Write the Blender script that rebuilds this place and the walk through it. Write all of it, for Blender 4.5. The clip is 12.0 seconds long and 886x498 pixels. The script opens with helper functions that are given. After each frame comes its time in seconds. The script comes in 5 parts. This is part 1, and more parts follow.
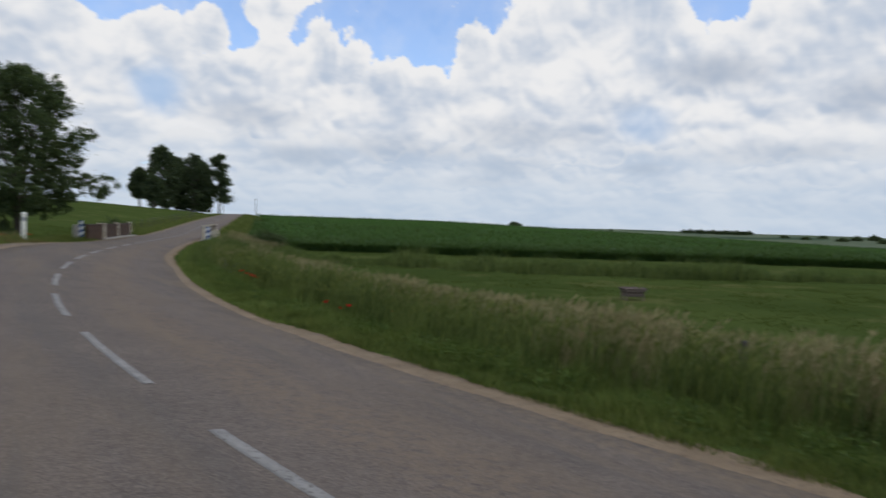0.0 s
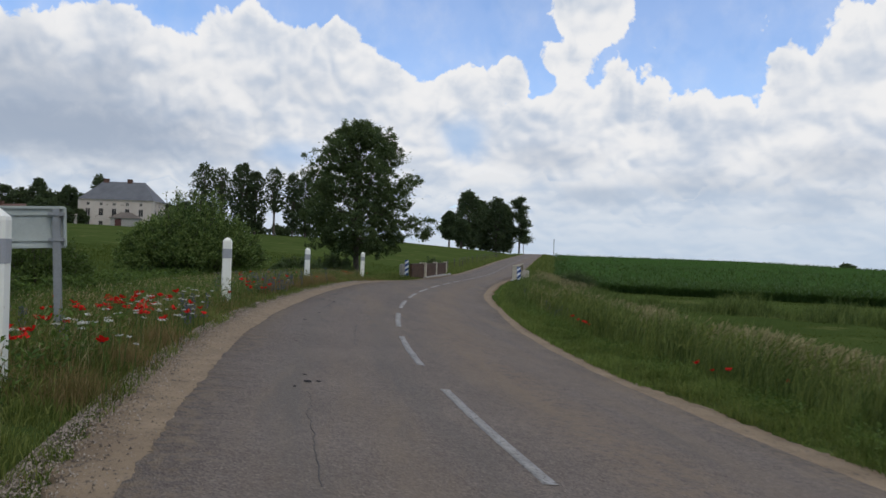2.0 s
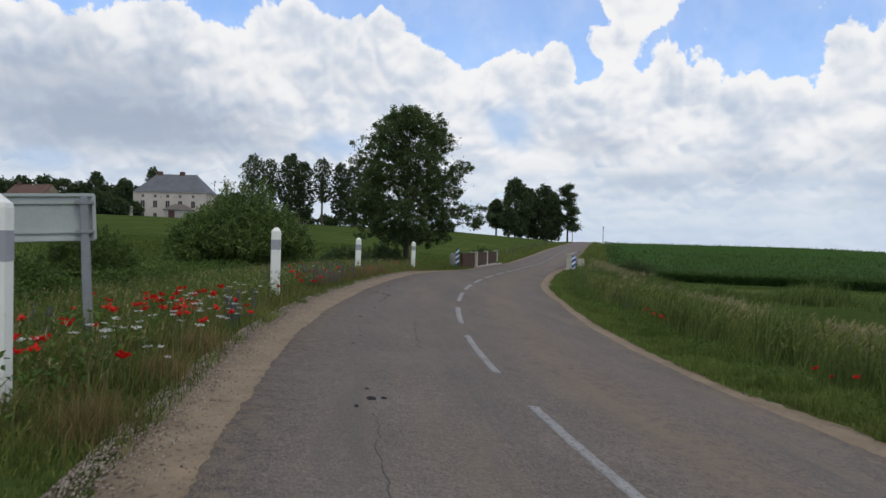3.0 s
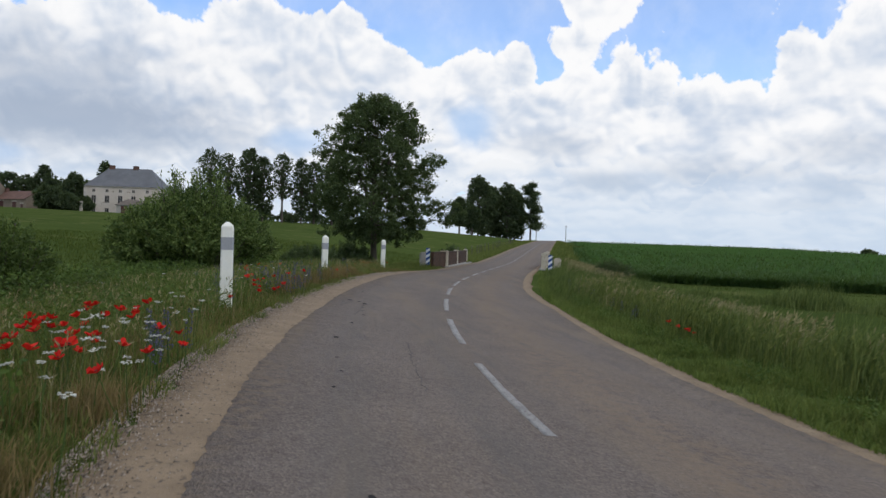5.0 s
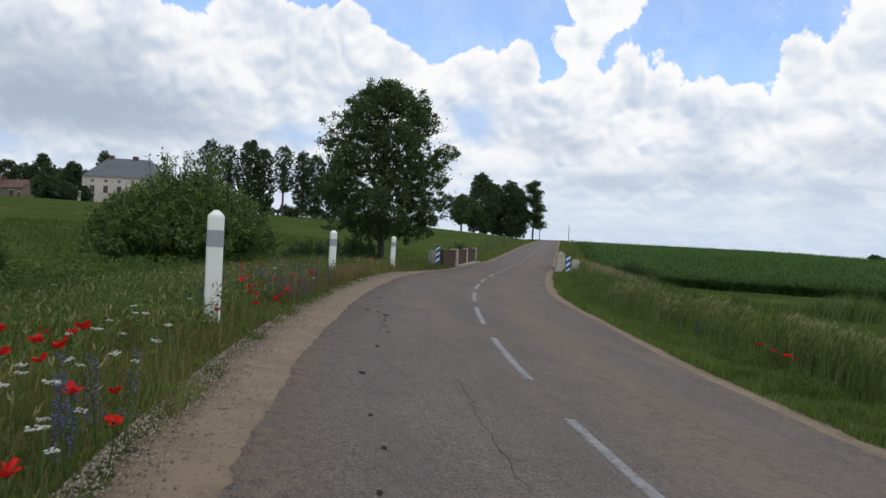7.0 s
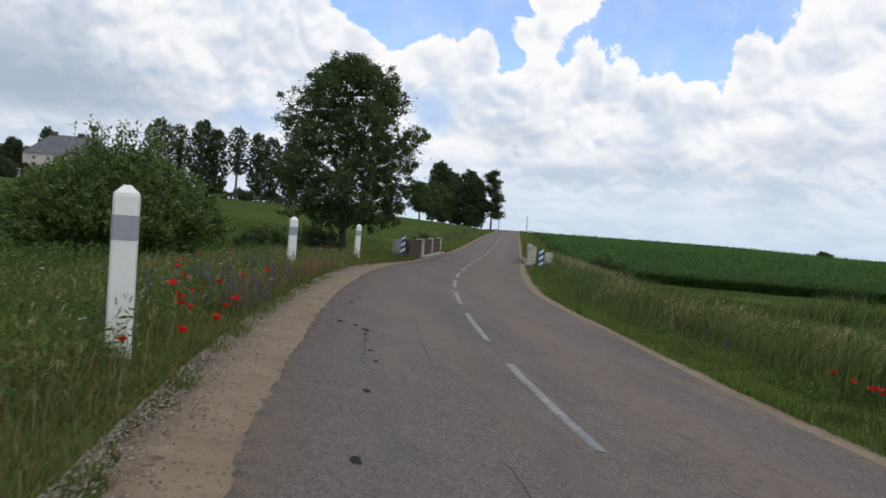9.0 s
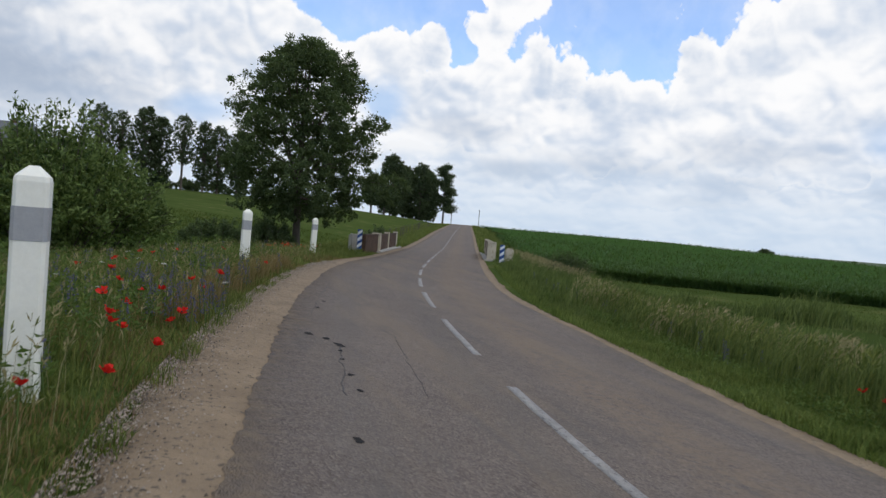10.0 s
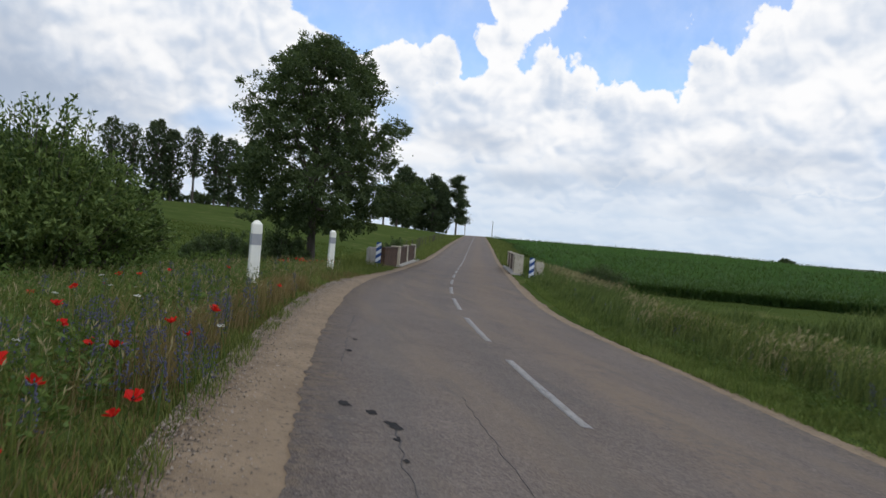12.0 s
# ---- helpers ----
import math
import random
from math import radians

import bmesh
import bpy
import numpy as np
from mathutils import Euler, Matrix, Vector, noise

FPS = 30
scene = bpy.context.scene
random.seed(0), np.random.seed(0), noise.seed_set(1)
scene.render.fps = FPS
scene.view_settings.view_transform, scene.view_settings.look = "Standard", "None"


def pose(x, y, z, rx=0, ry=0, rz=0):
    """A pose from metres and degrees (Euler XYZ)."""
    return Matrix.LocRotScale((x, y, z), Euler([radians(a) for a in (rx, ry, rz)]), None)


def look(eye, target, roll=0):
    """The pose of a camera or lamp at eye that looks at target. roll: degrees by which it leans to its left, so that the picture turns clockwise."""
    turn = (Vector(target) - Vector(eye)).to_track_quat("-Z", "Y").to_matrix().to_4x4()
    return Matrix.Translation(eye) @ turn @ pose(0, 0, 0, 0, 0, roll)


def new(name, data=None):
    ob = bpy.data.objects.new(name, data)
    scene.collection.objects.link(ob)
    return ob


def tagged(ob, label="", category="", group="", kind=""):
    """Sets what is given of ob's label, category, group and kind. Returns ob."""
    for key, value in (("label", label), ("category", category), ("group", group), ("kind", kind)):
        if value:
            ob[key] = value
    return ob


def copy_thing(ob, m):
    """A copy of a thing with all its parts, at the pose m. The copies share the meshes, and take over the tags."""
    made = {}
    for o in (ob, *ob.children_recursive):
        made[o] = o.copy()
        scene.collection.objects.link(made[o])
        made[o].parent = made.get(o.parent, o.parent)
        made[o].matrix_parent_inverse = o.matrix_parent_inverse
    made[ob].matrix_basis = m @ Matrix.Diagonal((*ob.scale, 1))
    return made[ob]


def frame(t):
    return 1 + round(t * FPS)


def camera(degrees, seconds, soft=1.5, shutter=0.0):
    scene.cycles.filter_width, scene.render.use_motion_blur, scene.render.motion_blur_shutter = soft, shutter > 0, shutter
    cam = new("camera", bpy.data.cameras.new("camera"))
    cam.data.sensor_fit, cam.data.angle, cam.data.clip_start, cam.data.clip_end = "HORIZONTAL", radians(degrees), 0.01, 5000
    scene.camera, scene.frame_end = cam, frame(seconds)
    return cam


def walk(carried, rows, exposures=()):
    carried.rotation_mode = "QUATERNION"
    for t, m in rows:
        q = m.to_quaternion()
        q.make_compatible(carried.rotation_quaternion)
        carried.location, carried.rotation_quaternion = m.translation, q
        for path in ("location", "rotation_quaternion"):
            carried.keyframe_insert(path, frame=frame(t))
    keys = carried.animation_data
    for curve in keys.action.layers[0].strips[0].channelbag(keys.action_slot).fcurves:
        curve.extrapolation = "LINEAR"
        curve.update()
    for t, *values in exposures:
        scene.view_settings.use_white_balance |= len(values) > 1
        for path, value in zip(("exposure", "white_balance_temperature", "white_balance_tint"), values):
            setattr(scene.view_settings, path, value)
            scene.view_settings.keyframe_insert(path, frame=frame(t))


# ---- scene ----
cam = camera(65.0, 12.0, soft=1.5, shutter=0.45)
METRES, EYE, TILT, LEAN, TURN = 15.0, 1.52, 3.7, 2.9, -34.6
ROWS = [
    (0.0, 0.0, 0.0, 0.0, 0.46, -6.0, -4.35),
    (0.5, -0.0182, 0.0229, -0.0015, 9.38, -5.56, -3.65),
    (1.0, -0.0411, 0.0467, -0.0046, 15.82, -5.46, -2.79),
    (1.5, -0.0662, 0.0759, -0.0091, 21.24, -5.23, -1.89),
    (2.0, -0.0906, 0.1038, -0.0118, 24.35, -4.2, -2.79),
    (2.5, -0.1178, 0.1324, -0.0148, 25.57, -5.08, -2.85),
    (3.0, -0.1444, 0.1662, -0.018, 28.1, -5.29, -2.04),
    (3.5, -0.1702, 0.1969, -0.0204, 24.65, -4.91, -2.28),
    (5.5, -0.2812, 0.3347, -0.036, 25.34, -5.39, -2.92),
    (6.0, -0.3085, 0.3686, -0.0397, 26.3, -5.1, -2.73),
    (6.5, -0.3347, 0.4015, -0.0428, 25.5, -4.61, -2.93),
    (7.0, -0.362, 0.4331, -0.0466, 25.01, -5.56, -3.68),
    (9.0, -0.4639, 0.5707, -0.0587, 21.51, -6.26, -5.23),
    (9.5, -0.4886, 0.607, -0.062, 17.63, -6.13, -6.13),
    (10.0, -0.5186, 0.6389, -0.0651, 17.49, -6.38, -6.19),
    (10.5, -0.5427, 0.6753, -0.0689, 17.44, -6.46, -6.43),
    (11.0, -0.5677, 0.7121, -0.0724, 18.02, -6.27, -6.01),
    (11.5, -0.5867, 0.7468, -0.0771, 17.51, -6.3, -5.95),
    (12.0, -0.6091, 0.7857, -0.0809, 18.38, -5.53, -5.71),
]
walk(cam, [(t, pose(0, 0, EYE, TILT, LEAN, TURN) @ pose(METRES * x, METRES * y, METRES * z, 90 + pitch, roll, yaw)) for t, x, y, z, yaw, pitch, roll in ROWS],
     [(0.0, -0.22), (2.5, -0.17), (3.5, -0.07), (5.5, -0.02), (12.0, 0.0)])

# ---- light ----
SUN_AZ, SUN_EL = 150.0, 58.0
sun = new("sun", bpy.data.lights.new("sun", "SUN"))
sun.data.energy, sun.data.angle, sun.data.color = 0.9, radians(14), (1.0, 0.96, 0.9)
sun.matrix_world = look((0, 0, 60), (-math.sin(radians(SUN_AZ)) * 40, -math.cos(radians(SUN_AZ)) * 40, 60 - 40 * math.tan(radians(SUN_EL))))


class Nodes:
    """Short writing for node trees."""

    def __init__(self, tree):
        self.t = tree
        tree.nodes.clear()

    def add(self, kind, **sets):
        n = self.t.nodes.new(kind)
        for k, v in sets.items():
            if k == "blend_type":
                n.blend_type = v
            elif k == "data_type":
                n.data_type = v
            elif k == "interpolation_type":
                n.interpolation_type = v
            elif k == "noise_dimensions":
                n.noise_dimensions = v
            elif k == "normalize":
                n.normalize = v
            elif k == "operation":
                n.operation = v
            elif k == "sky_type":
                n.sky_type = v
            elif k == "sun_disc":
                n.sun_disc = v
            elif k == "sun_elevation":
                n.sun_elevation = v
            elif k == "sun_rotation":
                n.sun_rotation = v
            elif k == "use_clamp":
                n.use_clamp = v
        return n

    def put(self, socket, value):
        if isinstance(value, bpy.types.NodeSocket):
            self.t.links.new(value, socket)
        elif isinstance(value, (tuple, list)) and len(value) == 3 and socket.type == "RGBA":
            socket.default_value = (*value, 1)
        else:
            socket.default_value = value

    def math(self, op, a, b=0.0, c=0.0, clamp=False):
        n = self.add("ShaderNodeMath", operation=op, use_clamp=clamp)
        for s, v in zip(n.inputs, (a, b, c)):
            self.put(s, v)
        return n.outputs[0]

    def mix(self, f, a, b, blend="MIX"):
        n = self.add("ShaderNodeMix", data_type="RGBA", blend_type=blend)
        self.put(n.inputs[0], f), self.put(n.inputs[6], a), self.put(n.inputs[7], b)
        return n.outputs[2]

    def noise(self, vec, scale, detail=4.0, rough=0.55, distortion=0.0):
        n = self.add("ShaderNodeTexNoise")
        self.put(n.inputs["Vector"], vec)
        n.inputs["Scale"].default_value, n.inputs["Detail"].default_value = scale, detail
        n.inputs["Roughness"].default_value, n.inputs["Distortion"].default_value = rough, distortion
        return n.outputs["Fac"]

    def step(self, v, lo, hi, a=0.0, b=1.0):
        n = self.add("ShaderNodeMapRange", interpolation_type="SMOOTHSTEP")
        for s, x in zip(n.inputs, (v, lo, hi, a, b)):
            self.put(s, x)
        return n.outputs[0]

    def xyz(self, x, y, z):
        n = self.add("ShaderNodeCombineXYZ")
        for s, v in zip(n.inputs, (x, y, z)):
            self.put(s, v)
        return n.outputs[0]


# heaped clouds: azimuth, elevation, half width, half height (degrees)
CLOUDS_WEST = [(-25.4, 11.1, 9.4, 4.4), (-15.2, 10.6, 12.7, 6.1), (-4.9, 12.0, 8.3, 5.6), (0.9, 11.3, 6.8, 6.0), (5.1, 10.2, 4.6, 4.9), (8.3, 12.1, 2.8, 2.0),
               (12.4, 13.0, 3.5, 1.9), (15.9, 13.4, 1.6, 1.5), (-6.0, 2.7, 19.8, 5.8), (-28.0, 4.0, 16.0, 4.0), (11.5, 8.6, 5.0, 4.6)]
CLOUDS_MID = [(22.4, 19.6, 3.5, 3.2), (20.5, 15.7, 2.3, 1.9), (17.1, 9.4, 3.6, 3.6), (21.6, 9.9, 4.4, 4.0), (24.4, 11.6, 1.9, 4.2), (26.6, 11.3, 1.7, 3.6),
              (29.4, 8.4, 3.7, 4.2), (33.0, 7.9, 4.3, 4.2), (35.8, 10.3, 1.7, 3.8), (37.0, 12.2, 2.2, 3.9), (39.1, 12.0, 2.1, 4.0), (41.3, 12.8, 2.9, 5.0), (25.9, -0.8, 17.8, 10.2)]
CLOUDS_EAST = [(46.6, 13.2, 6.6, 6.6), (51.4, 12.4, 3.4, 5.6), (56.7, 11.2, 2.8, 4.7), (60.5, 11.7, 4.5, 5.7), (65.1, 12.1, 4.6, 6.4), (48.7, 3.1, 40.0, 8.9)]
# thick grey cloud: azimuth, elevation, half width, half height, depth
GREY = [(-18.5, 8.2, 11.0, 3.2, 0.95), (-21.0, 9.6, 14.0, 4.4, 0.75), (-26.0, 11.0, 7.0, 3.0, 0.5), (-9.7, 7.7, 6.1, 1.7, 0.5), (-2.0, 12.6, 6.0, 1.6, 0.16), (23.1, 5.0, 3.9, 1.0, 0.6), (29.9, 5.8, 4.9, 1.1, 0.45), (19.0, 7.8, 3.6, 1.3, 0.4),
        (39.4, 4.5, 3.5, 1.0, 0.4), (55.1, 11.7, 3.6, 1.3, 0.6), (65.6, 9.6, 2.7, 1.5, 0.5), (60.8, 5.7, 4.8, 1.0, 0.45), (40.5, 7.1, 5.5, 1.3, 0.4),
        (33.6, 5.6, 3.7, 0.8, 0.35), (50.4, 4.5, 1.7, 0.5, 0.5), (37.4, 3.3, 3.2, 0.6, 0.4)]
# thin milky gaps: azimuth, elevation, half width, half height, depth
THIN = [(12.1, 9.5, 2.3, 2.3, 0.8), (-2.1, 7.6, 3.2, 1.3, 0.6), (-23.0, 5.3, 3.0, 0.9, 0.5), (50.3, 8.0, 2.6, 2.0, 0.45), (-11.4, 17.6, 3.7, 1.2, 0.6)]
world = bpy.data.worlds.new("sky")
scene.world = world
world.use_nodes = True
w = Nodes(world.node_tree)
sep = w.add("ShaderNodeSeparateXYZ")
w.put(sep.inputs[0], w.add("ShaderNodeTexCoord").outputs["Generated"])
az = w.math("MULTIPLY", w.math("ARCTAN2", sep.outputs[0], sep.outputs[1]), 57.2958)
el = w.math("MULTIPLY", w.math("ARCSINE", sep.outputs[2]), 57.2958)
elw = w.math("MULTIPLY", w.math("LOGARITHM", w.math("ADD", w.math("DIVIDE", w.math("MAXIMUM", el, -6.0), 12.0), 1.0), 2.71828), 24.0)


def lobed(q, scale):
    """Round bulges that meet in creases."""
    n = w.add("ShaderNodeTexNoise", normalize=False, noise_dimensions="2D")
    w.put(n.inputs["Vector"], q)
    n.inputs["Scale"].default_value, n.inputs["Detail"].default_value = scale, 0.0
    return w.math("SQRT", w.math("ADD", w.math("MULTIPLY", n.outputs["Fac"], n.outputs["Fac"]), 0.012))


def billow(da, de):
    """Heaped cloud: bulges upon bulges, looked up a little aside."""
    q = w.xyz(w.math("ADD", w.math("MULTIPLY", az, 0.1), da), w.math("ADD", w.math("MULTIPLY", elw, 0.1), de), 0.0)
    bend = w.add("ShaderNodeTexNoise", noise_dimensions="2D")
    w.put(bend.inputs["Vector"], q)
    bend.inputs["Scale"].default_value, bend.inputs["Detail"].default_value = 3.0, 3
    moved = w.add("ShaderNodeVectorMath", operation="MULTIPLY_ADD")
    w.put(moved.inputs[0], bend.outputs["Color"]), w.put(moved.inputs[2], q)
    moved.inputs[1].default_value = (0.16, 0.16, 0.0)
    got = big = 0.0
    for scale, size in ((1.5, 0.8), (3.3, 0.5), (7.1, 0.27), (15.0, 0.15), (31.0, 0.08)):
        one = w.math("MULTIPLY", lobed(moved.outputs[0], scale), size)
        got = w.math("ADD", got, one)
        big = w.math("ADD", big, one) if scale < 8 else big
    return got, w.noise(q, 1.5, 5, 0.5), w.noise(q, 2.4, 9, 0.6), big


heap, swell, torn, big = billow(0.0, 0.0)
_, _, _, big_up = billow(0.02, 0.06)
relief = w.math("SUBTRACT", big, big_up)
frill = w.math("ADD", w.math("MULTIPLY", w.math("SUBTRACT", torn, 0.5), 2.6), w.math("MULTIPLY", w.math("SUBTRACT", heap, 0.42), 2.4))


def radius_in(a, e, ra, re):
    dx, dy = w.math("DIVIDE", w.math("SUBTRACT", az, a), ra), w.math("DIVIDE", w.math("SUBTRACT", el, e), re)
    return w.math("SQRT", w.math("ADD", w.math("MULTIPLY", dx, dx), w.math("MULTIPLY", dy, dy)))


def spread_of(rows, lo, hi):
    got = 0.0
    for a, e, ra, re, depth in rows:
        r1 = w.math("ADD", radius_in(a, e, ra, re), w.math("MULTIPLY", frill, 0.25))
        got = w.math("MAXIMUM", got, w.math("MULTIPLY", w.step(r1, hi, lo), depth))
    return got


# how many degrees inside the nearest cloud; beyond the listed ones the broken cloud goes on all round
inside = w.math("MULTIPLY", w.math("SUBTRACT", w.noise(w.xyz(w.math("MULTIPLY", az, 0.1), w.math("MULTIPLY", elw, 0.12), 4.0), 0.9, 2, 0.5), 0.44), 30.0)
beyond = w.math("MAXIMUM", w.math("MAXIMUM", w.step(az, -30.0, -36.0), w.step(az, 70.0, 76.0)), w.step(el, 21.0, 26.0))
inside = w.math("SUBTRACT", w.math("MULTIPLY", w.math("ADD", inside, 20.0), beyond), 20.0)
for rows in (CLOUDS_WEST, CLOUDS_MID, CLOUDS_EAST):
    for a, e, ra, re in rows:
        inside = w.math("MAXIMUM", inside, w.math("MULTIPLY", w.math("SUBTRACT", 1.0, radius_in(a, e, ra, re)), min(ra, re)))
depth_in = w.math("ADD", inside, w.math("MULTIPLY", frill, 0.95))
cover = w.math("MAXIMUM", w.step(depth_in, -0.15, 0.30), w.math("MULTIPLY", w.step(el, 9.0, 3.0), 0.8))
thin = spread_of(THIN, 0.2, 1.25)
grey = spread_of(GREY, 0.25, 1.6)
# bright heaps, softly shaded below and between the bulges, brightest along the upper rims
lit = w.math("ADD", w.math("MULTIPLY", w.math("SUBTRACT", swell, 0.5), 1.5), w.math("MULTIPLY", relief, 0.95))
lit = w.math("ADD", lit, w.math("MULTIPLY", w.step(depth_in, 1.6, 0.1), 0.35))
lit = w.math("ADD", lit, w.math("SUBTRACT", w.math("MULTIPLY", w.noise(w.xyz(w.math("MULTIPLY", az, 0.1), w.math("MULTIPLY", elw, 0.22), 9.0), 2.2, 4, 0.5), 1.1), 0.55))
cloud = w.mix(w.step(lit, -0.55, 0.42), (0.55, 0.635, 0.77), (0.955, 0.955, 0.965))


def bank(behind, foot, high, often, seed, dense, shade):
    """A row of far heaped clouds with flat grey feet and bright lobed tops."""
    n1 = w.noise(w.xyz(w.math("ADD", w.math("MULTIPLY", az, 0.1), seed), seed * 3.7, 0.0), often, 3, 0.55)
    tall = w.math("MULTIPLY", w.math("SUBTRACT", w.math("MULTIPLY", n1, 3.4), 1.2), high)
    lifted = w.math("SUBTRACT", el, w.math("ADD", foot, w.math("MULTIPLY", w.math("SUBTRACT", heap, 0.42), 0.7 * high)))
    t = w.math("DIVIDE", lifted, w.math("MAXIMUM", tall, 0.05))
    on = w.math("MULTIPLY", w.step(t, 1.08, 0.85), w.step(t, -0.35, 0.15))
    bright = w.step(w.math("ADD", t, w.math("ADD", w.math("MULTIPLY", relief, 0.45), w.math("SUBTRACT", swell, 0.5))), -0.10, 0.70)
    return w.mix(w.math("MULTIPLY", on, dense), behind, w.mix(bright, shade, (0.90, 0.90, 0.91)))


for foot, high, often, seed, dense, shade in ((1.0, 1.2, 3.4, 1.3, 0.35, (0.56, 0.67, 0.82)), (2.6, 1.7, 2.6, 5.1, 0.45, (0.54, 0.65, 0.80)), (4.6, 2.2, 2.0, 9.7, 0.5, (0.54, 0.64, 0.79))):
    cloud = bank(cloud, foot, high, often, seed, dense, shade)
cloud = w.mix(grey, cloud, (0.38, 0.455, 0.58))
cloud = w.mix(w.math("MULTIPLY", w.step(el, 9.0, 0.0), 0.75), cloud, (0.57, 0.685, 0.83))
cloud = w.mix(thin, cloud, (0.42, 0.60, 0.88))
cloud = w.mix(w.step(el, 0.0, -3.0), cloud, (0.16, 0.18, 0.14))
sky = w.add("ShaderNodeTexSky", sky_type="NISHITA", sun_disc=False, sun_elevation=radians(SUN_EL), sun_rotation=radians(SUN_AZ))
sky.air_density, sky.dust_density, sky.ozone_density = 1.0, 0.2, 3.0
b1, b2, mixed = w.add("ShaderNodeBackground"), w.add("ShaderNodeBackground"), w.add("ShaderNodeMixShader")
w.put(b1.inputs[0], w.mix(1.0, sky.outputs[0], (1.05, 1.25, 1.5), "MULTIPLY"))
b1.inputs[1].default_value = 0.15
w.put(b2.inputs[0], cloud)
b2.inputs[1].default_value = 1.03
w.put(mixed.inputs[0], w.math("MAXIMUM", cover, w.math("ADD", w.math("MULTIPLY", w.step(torn, 0.40, 0.75), 0.16), 0.18)))
w.put(mixed.inputs[1], b1.outputs[0]), w.put(mixed.inputs[2], b2.outputs[0])
w.put(w.add("ShaderNodeOutputWorld").inputs[0], mixed.outputs[0])


# ---- materials ----
def material(name, low, high, scale=2.0, fine=40.0, rough=0.85, bump=0.3, spots=None, spot_scale=6.0, spot_at=0.62, metal=0.0,
             island=0.0, per_object=0.0, leaf=0.0, gloss=0.3, glow=(0.12, 0.17, 0.02), stretch=(1, 1, 1), bump_size=0.02):
    """A worn surface: two colours in broad patches, fine grain, spots of a third colour, relief."""
    m = bpy.data.materials.new(name)
    m.use_nodes = True
    n = Nodes(m.node_tree)
    co = n.add("ShaderNodeMapping")
    n.put(co.inputs[0], n.add("ShaderNodeTexCoord").outputs["Object"])
    co.inputs["Scale"].default_value = stretch
    co = co.outputs[0]
    grain = n.noise(co, fine, 5, 0.65)
    f = n.math("ADD", n.math("MULTIPLY", n.noise(co, scale, 5, 0.6), 1.5), n.math("SUBTRACT", n.math("MULTIPLY", grain, 0.8), 0.65))
    if island:
        f = n.math("ADD", f, n.math("MULTIPLY", n.math("SUBTRACT", n.add("ShaderNodeNewGeometry").outputs["Random Per Island"], 0.5), island))
    if per_object:
        f = n.math("ADD", f, n.math("MULTIPLY", n.math("SUBTRACT", n.add("ShaderNodeObjectInfo").outputs["Random"], 0.5), per_object))
    f = n.math("ADD", f, 0.0, clamp=True)
    col = n.mix(f, low, high)
    if spots:
        col = n.mix(n.step(n.noise(co, spot_scale, 6, 0.6), spot_at, spot_at + 0.1), col, spots)
    out = n.add("ShaderNodeOutputMaterial")
    b = n.add("ShaderNodeBsdfPrincipled")
    n.put(b.inputs["Base Color"], col)
    b.inputs["Roughness"].default_value, b.inputs["Metallic"].default_value = rough, metal
    b.inputs["Specular IOR Level"].default_value = min(gloss, 0.2) if leaf else gloss
    if bump:
        r = n.add("ShaderNodeBump")
        r.inputs["Strength"].default_value, r.inputs["Distance"].default_value = bump, bump_size
        n.put(r.inputs["Height"], grain)
        n.put(b.inputs["Normal"], r.outputs[0])
    if leaf:
        t, x = n.add("ShaderNodeBsdfTranslucent"), n.add("ShaderNodeMixShader")
        n.put(t.inputs[0], n.mix(0.5, col, glow))
        x.inputs[0].default_value = leaf
        n.put(x.inputs[1], b.outputs[0]), n.put(x.inputs[2], t.outputs[0])
        n.put(out.inputs[0], x.outputs[0])
    else:
        n.put(out.inputs[0], b.outputs[0])
    return m


